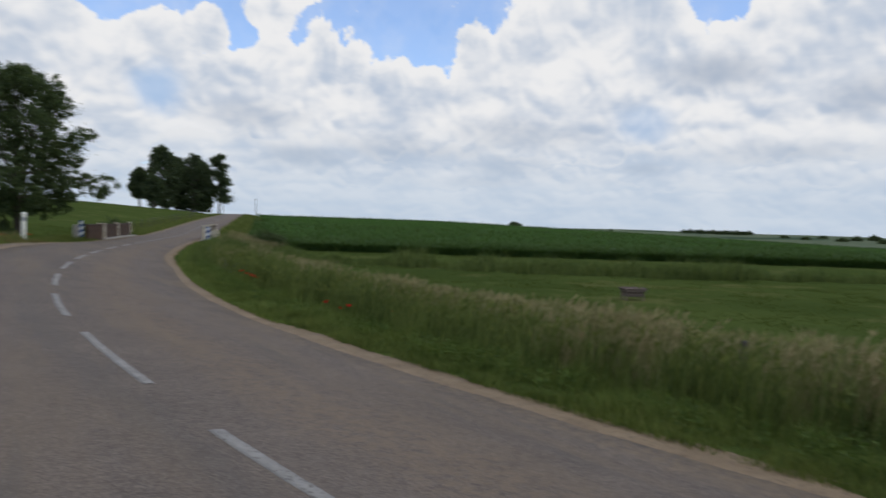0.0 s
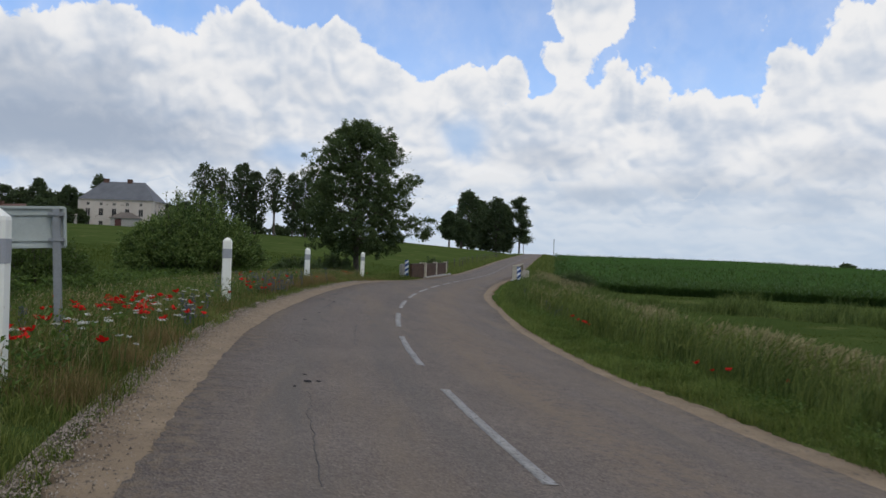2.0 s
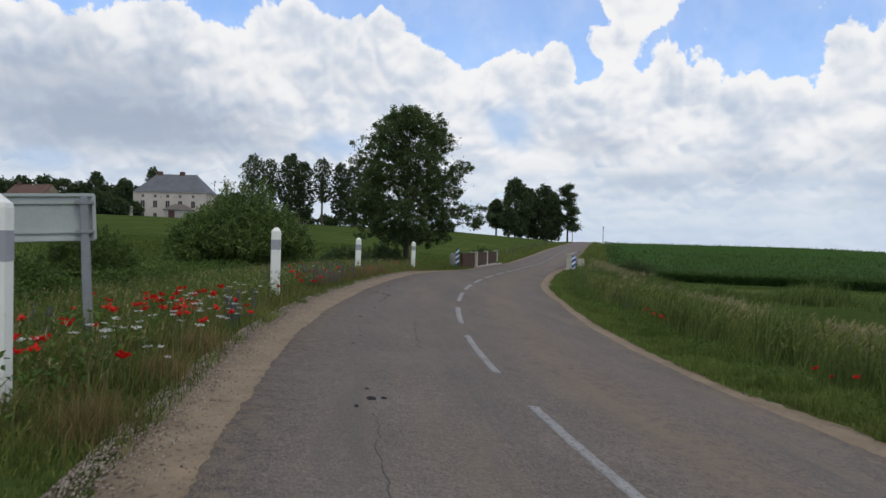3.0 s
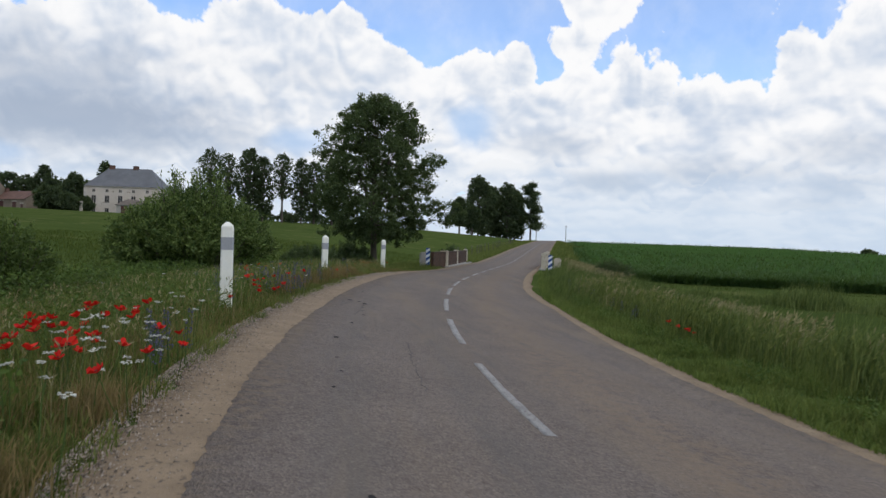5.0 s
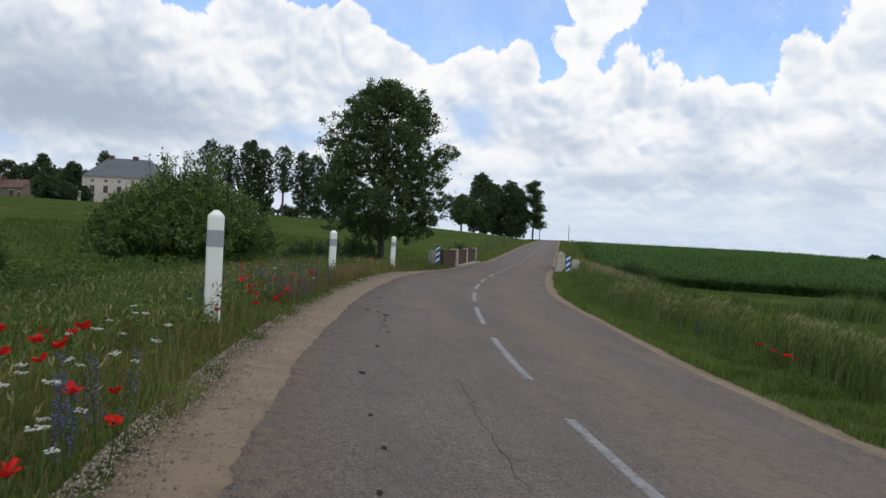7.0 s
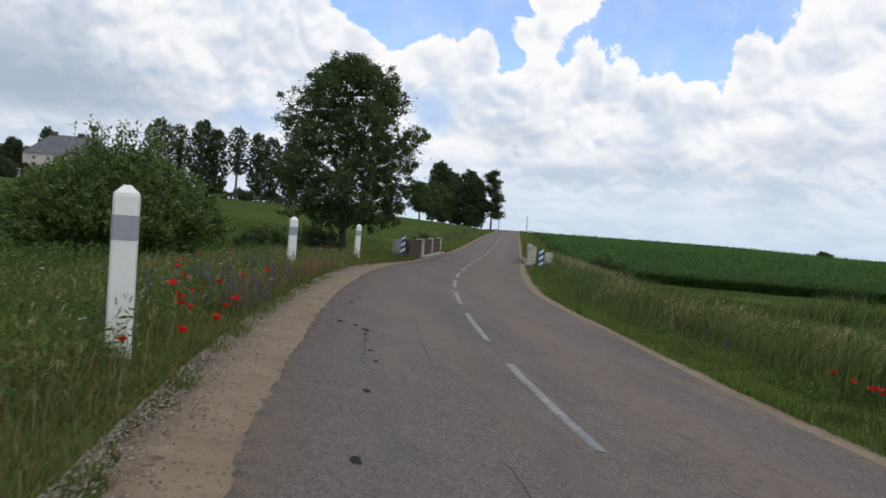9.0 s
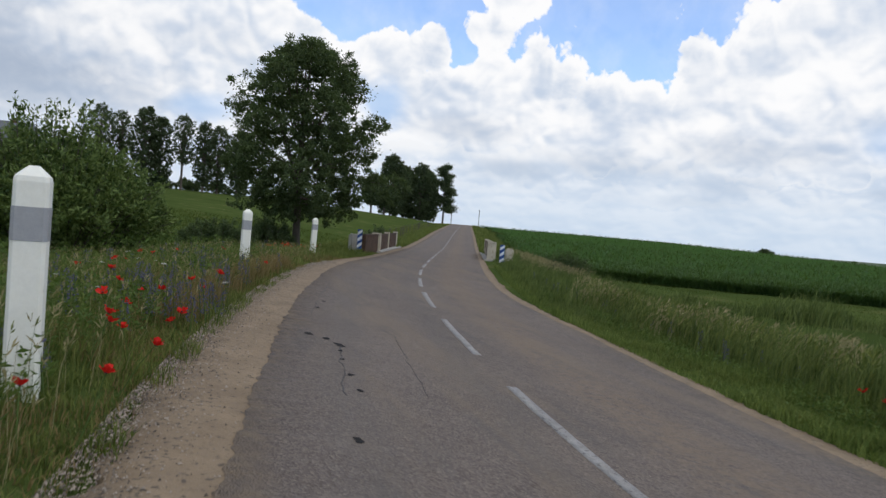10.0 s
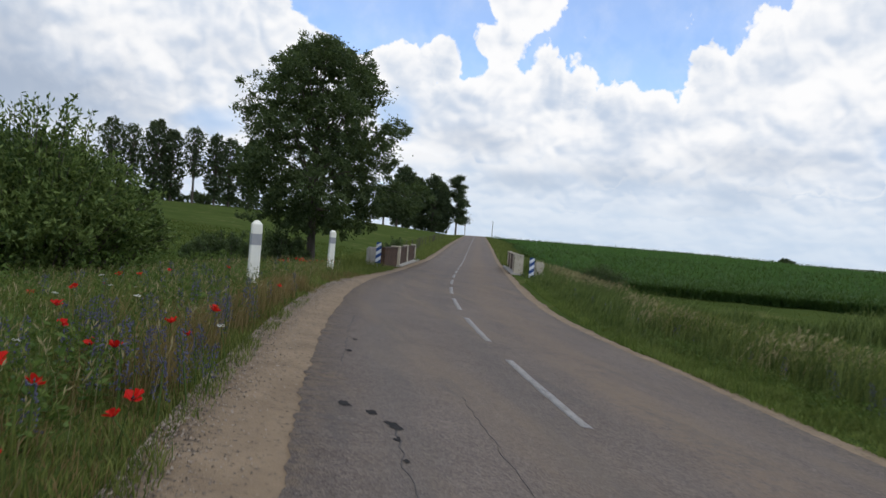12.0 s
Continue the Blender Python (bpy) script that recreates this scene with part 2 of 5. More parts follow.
def asphalt():
    """Worn chippings of many greys in bitumen, with dusty streaks along the lanes."""
    m = bpy.data.materials.new("asphalt")
    m.use_nodes = True
    n = Nodes(m.node_tree)
    co = n.add("ShaderNodeTexCoord").outputs["Object"]
    along = n.add("ShaderNodeMapping")
    n.put(along.inputs[0], co)
    along.inputs["Scale"].default_value = (1, 0.14, 1)
    chips = n.add("ShaderNodeTexVoronoi")
    n.put(chips.inputs["Vector"], co)
    chips.inputs["Scale"].default_value = 75
    tone = n.add("ShaderNodeSeparateColor")
    n.put(tone.inputs[0], chips.outputs["Color"])
    mid, broad, streak = n.noise(co, 9, 6, 0.7), n.noise(co, 0.7, 5, 0.6), n.noise(along.outputs[0], 1.1, 5, 0.6)
    f = n.math("ADD", n.math("MULTIPLY", tone.outputs[0], 0.6), n.math("ADD", n.math("MULTIPLY", mid, 0.55), n.math("SUBTRACT", n.math("MULTIPLY", broad, 0.55), 0.37)), clamp=True)
    col = n.mix(f, (0.055, 0.0455, 0.0425), (0.180, 0.154, 0.142))
    col = n.mix(n.math("MULTIPLY", n.step(streak, 0.46, 0.68), 0.55), col, (0.150, 0.120, 0.094))
    col = n.mix(n.math("MULTIPLY", n.step(n.noise(along.outputs[0], 2.3, 4, 0.6), 0.56, 0.7), 0.45), col, (0.075, 0.072, 0.074))
    col = n.mix(n.math("MULTIPLY", n.step(tone.outputs[1], 0.94, 0.98), 0.4), col, (0.24, 0.22, 0.195))
    lane = n.add("ShaderNodeAttribute")
    lane.attribute_name = "across"
    lane = n.math("ADD", lane.outputs["Fac"], n.math("MULTIPLY", n.math("SUBTRACT", broad, 0.5), 0.9))
    sand = n.math("MULTIPLY", n.step(n.math("ABSOLUTE", n.math("SUBTRACT", lane, 1.05)), 0.75, 0.1), n.step(mid, 0.34, 0.62))
    col = n.mix(n.math("MULTIPLY", sand, 0.50), col, (0.170, 0.128, 0.092))
    polish = n.math("MAXIMUM", n.step(n.math("ABSOLUTE", n.math("ADD", lane, 1.55)), 0.35, 0.05), n.step(n.math("ABSOLUTE", n.math("ADD", lane, 0.35)), 0.25, 0.05))
    col = n.mix(n.math("MULTIPLY", polish, 0.25), col, (0.085, 0.082, 0.083))
    rim = n.math("MULTIPLY", n.math("MAXIMUM", n.step(lane, -1.95, -2.35), n.step(lane, 2.3, 2.8)), n.step(mid, 0.40, 0.65))
    col = n.mix(n.math("MULTIPLY", rim, 0.6), col, (0.20, 0.155, 0.11))
    b, r, out = n.add("ShaderNodeBsdfPrincipled"), n.add("ShaderNodeBump"), n.add("ShaderNodeOutputMaterial")
    n.put(b.inputs["Base Color"], n.mix(1.0, col, (1.10, 1.06, 0.975), "MULTIPLY"))
    b.inputs["Roughness"].default_value, b.inputs["Specular IOR Level"].default_value = 0.9, 0.25
    r.inputs["Strength"].default_value, r.inputs["Distance"].default_value = 0.6, 0.008
    n.put(r.inputs["Height"], n.math("ADD", chips.outputs["Distance"], mid))
    n.put(b.inputs["Normal"], r.outputs[0]), n.put(out.inputs[0], b.outputs[0])
    return m


ASPHALT = asphalt()
GRAVEL = material("sandy_gravel", (0.135, 0.096, 0.061), (0.275, 0.208, 0.136), 2.5, 90, 0.95, 0.6, (0.095, 0.075, 0.055), 22, 0.56, bump_size=0.008)
PEBBLE = material("pebble", (0.075, 0.060, 0.047), (0.29, 0.245, 0.195), 3, 60, 0.9, 0.2, island=1.8)
PAINT = material("road_paint", (0.165, 0.16, 0.153), (0.34, 0.33, 0.315), 5, 70, 0.85, 0.5, (0.12, 0.113, 0.107), 26, 0.54)
TAR = material("tar", (0.018, 0.018, 0.019), (0.04, 0.039, 0.038), 6, 60, 0.95, 0.3, gloss=0.05)
CRACKED = material("tar_seam", (0.055, 0.052, 0.05), (0.085, 0.08, 0.078), 6, 60, 0.9, 0.5)
GROUND = material("meadow", (0.036, 0.058, 0.016), (0.078, 0.105, 0.030), 0.12, 5.0, 0.95, 0.8, (0.095, 0.108, 0.038), 0.3, 0.55, gloss=0.0, bump_size=0.10)
GRASS = material("grass", (0.060, 0.088, 0.020), (0.200, 0.225, 0.062), 0.5, 2.0, 0.7, 0, island=1.2, leaf=0.42)
LUSH = material("lush_grass", (0.075, 0.118, 0.026), (0.205, 0.260, 0.068), 0.5, 2.0, 0.7, 0, island=1.2, leaf=0.42)
PASTURE = material("pasture_blade", (0.040, 0.062, 0.015), (0.100, 0.125, 0.034), 0.3, 2.0, 0.8, 0, island=0.8, leaf=0.35, gloss=0.0)
WEED = material("weed_leaf", (0.042, 0.085, 0.018), (0.135, 0.200, 0.048), 0.6, 3.0, 0.6, 0, island=1.0, leaf=0.4)
REED = material("long_grass", (0.040, 0.068, 0.018), (0.175, 0.220, 0.066), 0.5, 2.0, 0.7, 0, island=1.3, leaf=0.4)
DRY = material("dry_grass", (0.21, 0.18, 0.085), (0.42, 0.355, 0.20), 0.6, 2.0, 0.8, 0, island=0.9, leaf=0.35)
RUST_GRASS = material("reddish_grass", (0.13, 0.10, 0.04), (0.29, 0.20, 0.095), 0.6, 2.0, 0.8, 0, island=0.9, leaf=0.35)
MAIZE = material("maize_leaf", (0.030, 0.070, 0.018), (0.072, 0.138, 0.036), 0.2, 1.0, 0.55, 0, island=0.7, leaf=0.35)
CROP = material("maize_canopy", (0.025, 0.058, 0.015), (0.058, 0.108, 0.030), 0.35, 2.2, 0.9, 1.0, gloss=0.0, bump_size=0.2)
LEAF = material("tree_leaf", (0.042, 0.066, 0.032), (0.115, 0.158, 0.068), 0.5, 3.0, 0.6, 0, island=1.0, leaf=0.42)
LEAF_FAR = material("far_leaf", (0.040, 0.058, 0.034), (0.105, 0.140, 0.075), 0.15, 1.0, 0.8, 0, island=1.0, leaf=0.35, gloss=0.1)
WILLOW = material("willow_leaf", (0.042, 0.078, 0.024), (0.200, 0.270, 0.082), 0.5, 3.0, 0.6, 0, island=1.3, leaf=0.38)
BARK = material("bark", (0.05, 0.042, 0.033), (0.13, 0.11, 0.09), 2, 14, 0.95, 1.0, stretch=(1, 1, 0.2), bump_size=0.04)
WHITE = material("white_plastic", (0.68, 0.68, 0.61), (0.82, 0.82, 0.75), 3, 40, 0.5, 0.08, (0.52, 0.50, 0.42), 9, 0.66)
BAND = material("grey_reflector", (0.27, 0.28, 0.29), (0.36, 0.37, 0.39), 6, 80, 0.4, 0.1)
GALV = material("galvanised_steel", (0.20, 0.21, 0.215), (0.34, 0.35, 0.355), 5, 50, 0.5, 0.1, metal=0.5)
SIGN_BACK = material("sign_back", (0.30, 0.33, 0.31), (0.44, 0.47, 0.44), 2, 40, 0.55, 0.05, (0.24, 0.25, 0.22), 5, 0.64)
SIGN_BLUE = material("blue_reflective", (0.015, 0.05, 0.19), (0.03, 0.085, 0.28), 4, 40, 0.45, 0.05)
SIGN_WHITE = material("white_reflective", (0.55, 0.6, 0.68), (0.72, 0.75, 0.8), 4, 40, 0.45, 0.05)
STONE = material("pale_stone", (0.36, 0.325, 0.25), (0.60, 0.555, 0.46), 3, 25, 0.9, 0.5, (0.20, 0.17, 0.12), 6, 0.55)
CONCRETE = material("grey_concrete", (0.24, 0.235, 0.215), (0.40, 0.39, 0.36), 3, 25, 0.9, 0.5, (0.16, 0.15, 0.12), 5, 0.6)
BRICK = material("weathered_brick", (0.055, 0.032, 0.021), (0.145, 0.082, 0.052), 2.5, 30, 0.9, 0.6, (0.035, 0.027, 0.022), 6, 0.52, per_object=0.8)
MORTAR = material("dark_mortar", (0.055, 0.038, 0.028), (0.10, 0.072, 0.054), 3, 30, 0.95, 0.5)
WOOD = material("weathered_wood", (0.10, 0.075, 0.065), (0.26, 0.21, 0.19), 3, 30, 0.9, 0.5, stretch=(0.3, 1, 1), per_object=0.6)
RUSTY = material("rusty_inside", (0.045, 0.022, 0.02), (0.12, 0.055, 0.05), 3, 30, 0.9, 0.4)
POPPY = material("poppy_petal", (0.46, 0.008, 0.006), (0.68, 0.028, 0.016), 8, 40, 0.6, 0, per_object=0.8, leaf=0.3, glow=(0.6, 0.015, 0.008))
POPPY_HEART = material("poppy_heart", (0.01, 0.01, 0.012), (0.03, 0.03, 0.03), 8, 40, 0.8, 0)
UMBEL = material("white_umbel", (0.42, 0.42, 0.36), (0.66, 0.66, 0.60), 20, 60, 0.8, 0, per_object=0.5, leaf=0.2, glow=(0.5, 0.5, 0.4))
BUGLOSS = material("blue_flower", (0.060, 0.062, 0.085), (0.150, 0.148, 0.225), 8, 40, 0.8, 0, island=0.8, leaf=0.2, glow=(0.08, 0.08, 0.12))
STEM = material("green_stem", (0.04, 0.075, 0.015), (0.10, 0.15, 0.04), 4, 20, 0.8, 0, leaf=0.1)
WALL = material("limewash_wall", (0.41, 0.355, 0.30), (0.60, 0.54, 0.47), 0.25, 3, 0.9, 0.2, (0.28, 0.24, 0.20), 0.5, 0.60)
QUOIN = material("cut_stone", (0.40, 0.36, 0.31), (0.55, 0.5, 0.44), 1, 6, 0.9, 0.2)
BARN_STONE = material("barn_stone", (0.13, 0.105, 0.08), (0.27, 0.22, 0.17), 0.4, 5, 0.9, 0.3)
HAZEL = material("hazel_leaf", (0.036, 0.062, 0.018), (0.115, 0.165, 0.045), 0.5, 3.0, 0.6, 0, island=1.1, leaf=0.4)
SLATE = material("slate_roof", (0.075, 0.08, 0.09), (0.14, 0.145, 0.155), 0.4, 6, 0.6, 0.3)
TILES = material("clay_roof", (0.075, 0.045, 0.036), (0.155, 0.085, 0.064), 0.5, 6, 0.85, 0.4)
SHED_ROOF = material("old_roof", (0.085, 0.072, 0.06), (0.16, 0.135, 0.115), 0.5, 6, 0.85, 0.4)
DARK = material("dark_opening", (0.012, 0.013, 0.015), (0.03, 0.03, 0.032), 1, 6, 0.3, 0)
# field green made paler and duller: the haze of distance is in the colour
HAZED_FIELD = material("hazed_field", (0.075, 0.105, 0.065), (0.165, 0.19, 0.13), 0.004, 0.05, 0.95, 0, (0.055, 0.085, 0.055), 0.004, 0.50, gloss=0.0)
POLE = material("pole_wood", (0.06, 0.053, 0.046), (0.12, 0.108, 0.096), 2, 20, 0.9, 0.4)


# ---- tools for building ----
def obj(name, bm, mat, parent=None, label="", smooth=False):
    me = bpy.data.meshes.new(name)
    bm.to_mesh(me)
    bm.free()
    if smooth:
        me.polygons.foreach_set("use_smooth", [True] * len(me.polygons))
    me.materials.append(mat)
    ob = new(name, me)
    if parent:
        ob.parent = parent
    return tagged(ob, label=label)


def part(name, bm, mat, parent, label="", smooth=False):
    return obj(name, bm, mat, parent, label, smooth)


def share(name, mesh, parent, m=None):
    ob = new(name, mesh)
    ob.parent = parent
    if m is not None:
        ob.matrix_basis = m
    return ob


def box(bm, x0, x1, y0, y1, z0, z1, bevel=0.0, m=None):
    got = bmesh.ops.create_cube(bm, size=1.0)["verts"]
    for v in got:
        v.co = Vector((x0 + (v.co.x + 0.5) * (x1 - x0), y0 + (v.co.y + 0.5) * (y1 - y0), z0 + (v.co.z + 0.5) * (z1 - z0)))
        if m is not None:
            v.co = m @ v.co
    if bevel:
        edges = list({e for v in got for e in v.link_edges})
        bmesh.ops.bevel(bm, geom=edges, offset=bevel, segments=2, affect="EDGES", clamp_overlap=True)
    return bm


def boxed(*a, **k):
    return box(bmesh.new(), *a, **k)


def prism(bm, ring, z0, z1, scale_top=1.0):
    lo = [bm.verts.new((x, y, z0)) for x, y in ring]
    hi = [bm.verts.new((x * scale_top, y * scale_top, z1)) for x, y in ring]
    n = len(ring)
    for i in range(n):
        bm.faces.new((lo[i], lo[(i + 1) % n], hi[(i + 1) % n], hi[i]))
    bm.faces.new(lo[::-1]), bm.faces.new(hi)
    return bm


def circle(r, n, turn=0.0):
    return [(r * math.cos(turn + 2 * math.pi * i / n), r * math.sin(turn + 2 * math.pi * i / n)) for i in range(n)]


def tube(bm, pts, radii, n=7):
    """A tapered limb along points."""
    rings = []
    for i, (q, r) in enumerate(zip(pts, radii)):
        d = (Vector(pts[min(i + 1, len(pts) - 1)]) - Vector(pts[max(i - 1, 0)])).normalized()
        a = d.cross(Vector((0.3, 1, 0.1))).normalized()
        b = d.cross(a)
        rings.append([bm.verts.new(Vector(q) + r * (math.cos(t) * a + math.sin(t) * b)) for t in np.linspace(0, 2 * math.pi, n, endpoint=False)])
    for u, v in zip(rings, rings[1:]):
        for i in range(n):
            bm.faces.new((u[i], u[(i + 1) % n], v[(i + 1) % n], v[i]))
    bm.faces.new(rings[0][::-1]), bm.faces.new(rings[-1])
    return bm


def fast_mesh(name, verts, tris, mats, index=None, smooth=False):
    """A mesh from numpy arrays of vertices and triangles."""
    me = bpy.data.meshes.new(name)
    nv, nf = len(verts), len(tris)
    me.vertices.add(nv)
    me.vertices.foreach_set("co", np.asarray(verts, np.float32).ravel())
    me.loops.add(nf * 3)
    me.loops.foreach_set("vertex_index", np.asarray(tris, np.int32).ravel())
    me.polygons.add(nf)
    me.polygons.foreach_set("loop_start", np.arange(0, nf * 3, 3, dtype=np.int32))
    me.polygons.foreach_set("loop_total", np.full(nf, 3, np.int32))
    for m in mats:
        me.materials.append(m)
    if index is not None:
        me.polygons.foreach_set("material_index", np.asarray(index, np.int32))
    if smooth:
        me.polygons.foreach_set("use_smooth", np.ones(nf, bool))
    me.update(calc_edges=True)
    me.validate()
    return me


rng = np.random.default_rng(7)


def blades(pos, height, width, lean=(0, 0), spread=0.35):
    """Bent blades of grass: three triangles each."""
    n = len(pos)
    turn = rng.uniform(0, 2 * np.pi, n)
    side = np.c_[np.cos(turn), np.sin(turn), np.zeros(n)] * (width / 2)[:, None]
    bend = np.c_[rng.normal(lean[0], spread, n), rng.normal(lean[1], spread, n)] * height[:, None]
    mid = pos + np.c_[bend * 0.3, height * 0.58]
    tip = pos + np.c_[bend, height * (1 - 0.22 * np.clip((bend ** 2).sum(1) / height ** 2, 0, 1.5))]
    v = np.stack([pos - side, pos + side, mid - side * 0.8, mid + side * 0.8, tip], 1).reshape(-1, 3)
    k = np.arange(n)[:, None] * 5
    t = np.stack([k + [0, 1, 3], k + [0, 3, 2], k + [2, 3, 4]], 1).reshape(-1, 3)
    return v, t


def leaves(pos, out, length, width):
    """Leaves as folded diamonds of two triangles, turned about at random and hanging outwards."""
    n = len(pos)
    d = out + rng.normal(0, 0.75, (n, 3))
    d /= np.linalg.norm(d, axis=1)[:, None] + 1e-9
    s = np.cross(d, rng.normal(0, 1, (n, 3)))
    s /= np.linalg.norm(s, axis=1)[:, None] + 1e-9
    length, width = np.broadcast_to(length, n)[:, None], np.broadcast_to(width, n)[:, None]
    drop = np.cross(d, s) * width * 0.35
    v = np.stack([pos, pos + d * length * 0.5 + s * width / 2 + drop, pos + d * length, pos + d * length * 0.5 - s * width / 2 + drop], 1).reshape(-1, 3)
    k = np.arange(n)[:, None] * 4
    t = np.stack([k + [0, 1, 2], k + [0, 2, 3]], 1).reshape(-1, 3)
    return v, t


def merge(groups):
    vs, ts, at = [], [], 0
    for v, t in groups:
        vs.append(v), ts.append(t + at)
        at += len(v)
    return np.concatenate(vs), np.concatenate(ts)


# ---- the lie of the land ----
CENTRE = [(60, -70), (38, -48), (20, -28), (9.3, -14), (4.75, -6.5), (2.75, -1.8), (1.86, 1.2), (1.46, 4), (1.2, 8), (1.2, 12.5), (1.7, 17.8), (2.6, 23.2),
          (3.9, 29), (5.9, 36), (9.6, 47), (15.7, 64.3), (27.2, 96.6), (68.4, 212), (84.8, 258), (120, 356.6), (300, 860), (1210, 3410)]


def _spline():
    out = []
    for i in range(len(CENTRE) - 1):
        q = [np.array(CENTRE[min(max(j, 0), len(CENTRE) - 1)], float) for j in (i - 1, i, i + 1, i + 2)]
        l = np.linalg.norm(q[2] - q[1])
        m1 = (q[2] - q[0]) / max(np.linalg.norm(q[2] - q[0]), 1e-6) * l
        m2 = (q[3] - q[1]) / max(np.linalg.norm(q[3] - q[1]), 1e-6) * l
        for u in np.linspace(0, 1, max(6, min(60, int(l / 0.4))), endpoint=False):
            h = (2 * u ** 3 - 3 * u ** 2 + 1, u ** 3 - 2 * u ** 2 + u, -2 * u ** 3 + 3 * u ** 2, u ** 3 - u ** 2)
            out.append(h[0] * q[1] + h[1] * m1 + h[2] * q[2] + h[3] * m2)
    return np.array(out)


LINE = _spline()
LINE_S = np.r_[0, np.cumsum(np.linalg.norm(np.diff(LINE, axis=0), axis=1))]
_tan = np.gradient(LINE, axis=0)
_tan /= np.linalg.norm(_tan, axis=1)[:, None]
RIGHT = np.c_[_tan[:, 1], -_tan[:, 0]]
HEIGHTS = [(-70, -0.6), (-20, 0.0), (0, 0.04), (10, 0.075), (23, 0.055), (29, -0.02), (38, -0.12), (47, -0.22), (64, -0.34), (80, -0.05), (98, 0.38), (130, 1.0),
           (170, 1.62), (212, 2.1), (240, 2.2), (270, 1.9), (356, -1.0), (600, -7), (3500, -12)]
_hy, _hz = np.array(HEIGHTS).T


def soft(x):
    x = np.clip(x, 0, 1)
    return x * x * (3 - 2 * x)


def land_sd(yc, d):
    """Height by the centre line's y and the distance to its right."""
    zc = (np.interp(yc - 3, _hy, _hz) + np.interp(yc, _hy, _hz) + np.interp(yc + 3, _hy, _hz)) / 3
    bank = 0.1026 * soft((46 - yc) / 18) * soft((yc + 40) / 30)
    z = zc - bank * np.clip(d, -3.2, 3.2)
    l, r = np.clip(-d - 3.2, 0, None), np.clip(d - 3.4, 0, None)
    z = z - 0.30 * soft((l - 1.2) / 3) * (1 - soft((l - 5) / 8)) + 0.075 * np.clip(l - 6, 0, 39) + 0.03 * np.clip(l - 45, 0, 130)
    z = z - 0.75 * soft(r / 4.5) - np.minimum(0.006 * np.clip(r - 4, 0, 55) + 0.036 * np.clip(r - 59, 0, None), 16)
    return z


def at(y, d, lift=0.0):
    """The place d metres to the right of the road's centre where that passes y."""
    y, d = np.asarray(y, float), np.asarray(d, float)
    i = np.interp(y, LINE[:, 1], np.arange(len(LINE)))
    k = np.arange(len(LINE))
    cx, rx, ry = np.interp(i, k, LINE[:, 0]), np.interp(i, k, RIGHT[:, 0]), np.interp(i, k, RIGHT[:, 1])
    x2, y2 = cx + rx * d, y + ry * d
    return np.stack([x2, y2, land_sd(y, d) + lift], -1)


def sd(x, y):
    """The centre line's y and the distance to its right for places on the plan."""
    x, y = np.ravel(x).astype(float), np.ravel(y).astype(float)
    yc, dd = np.empty(len(x)), np.empty(len(x))
    for a in range(0, len(x), 4000):
        s = slice(a, a + 4000)
        k = ((x[s, None] - LINE[None, :, 0]) ** 2 + (y[s, None] - LINE[None, :, 1]) ** 2).argmin(1)
        ex, ey = x[s] - LINE[k, 0], y[s] - LINE[k, 1]
        yc[s] = LINE[k, 1] + (ex * _tan[k, 0] + ey * _tan[k, 1]) * _tan[k, 1]
        dd[s] = ex * RIGHT[k, 0] + ey * RIGHT[k, 1]
    return yc, dd


def land(x, y):
    shape = np.shape(x)
    yc, d = sd(x, y)
    z = land_sd(yc, d)
    far = np.hypot(np.ravel(x), np.ravel(y))
    z = z + 7 * np.exp(-((far - 1500) / 420) ** 2) * (np.ravel(x) > 0)
    return z.reshape(shape)


def ground_z(x, y):
    return float(land(np.array([x]), np.array([y]))[0])


# ---- ground ----
def axis(*spans):
    return np.concatenate([np.arange(a, b, s) for a, b, s in spans])


gx = axis((-4000, -400, 300), (-400, -100, 25), (-100, -30, 4), (-30, -12, 1.2), (-12, 18, 0.45), (18, 40, 1.2), (40, 120, 4), (120, 500, 20), (500, 4001, 250))
gy = axis((-3000, -200, 300), (-200, -40, 20), (-40, -6, 2), (-6, 50, 0.45), (50, 80, 1.2), (80, 160, 4), (160, 320, 8), (320, 700, 30), (700, 4001, 220))
GX, GY = np.meshgrid(gx, gy)
GZ = land(GX, GY)
yc, d = sd(GX, GY)
under = (np.abs(d) < 2.75).reshape(GX.shape)
lump = np.array([noise.noise((a * 0.7, b * 0.7, 0.3)) for a, b in zip(GX.ravel(), GY.ravel())]).reshape(GX.shape)
GZ = np.where(under, GZ - 0.09, np.where(np.abs(d.reshape(GX.shape)) < 3.35, GZ - 0.035, GZ + np.where(np.abs(d.reshape(GX.shape)) > 3.3, 0.06 * lump, 0)))
ny, nx = GX.shape
q = (np.arange(ny - 1)[:, None] * nx + np.arange(nx - 1)[None]).ravel()
tris = np.stack([np.c_[q, q + 1, q + nx + 1], np.c_[q, q + nx + 1, q + nx]], 1).reshape(-1, 3)
# far fields on the other side of the valley, distance haze put into their pale colour
fa, fr = np.radians(np.arange(30, 110, 1.0)), np.array([900, 1100, 1250, 1400, 1550, 1700, 1900, 2300.0])
FA, FR = np.meshgrid(fa, fr)
hz = np.interp(fr, [900, 1250, 1550, 1900, 2300], [-26, -16.5, -8.5, -10, -24])[:, None] + 1.6 * np.sin(FA * 9) + 1.1 * np.sin(FA * 23 + 1)
n2, n1 = FA.shape
q = (np.arange(n2 - 1)[:, None] * n1 + np.arange(n1 - 1)[None]).ravel()
hill_t = np.stack([np.c_[q, q + n1 + 1, q + 1], np.c_[q, q + n1, q + n1 + 1]], 1).reshape(-1, 3)
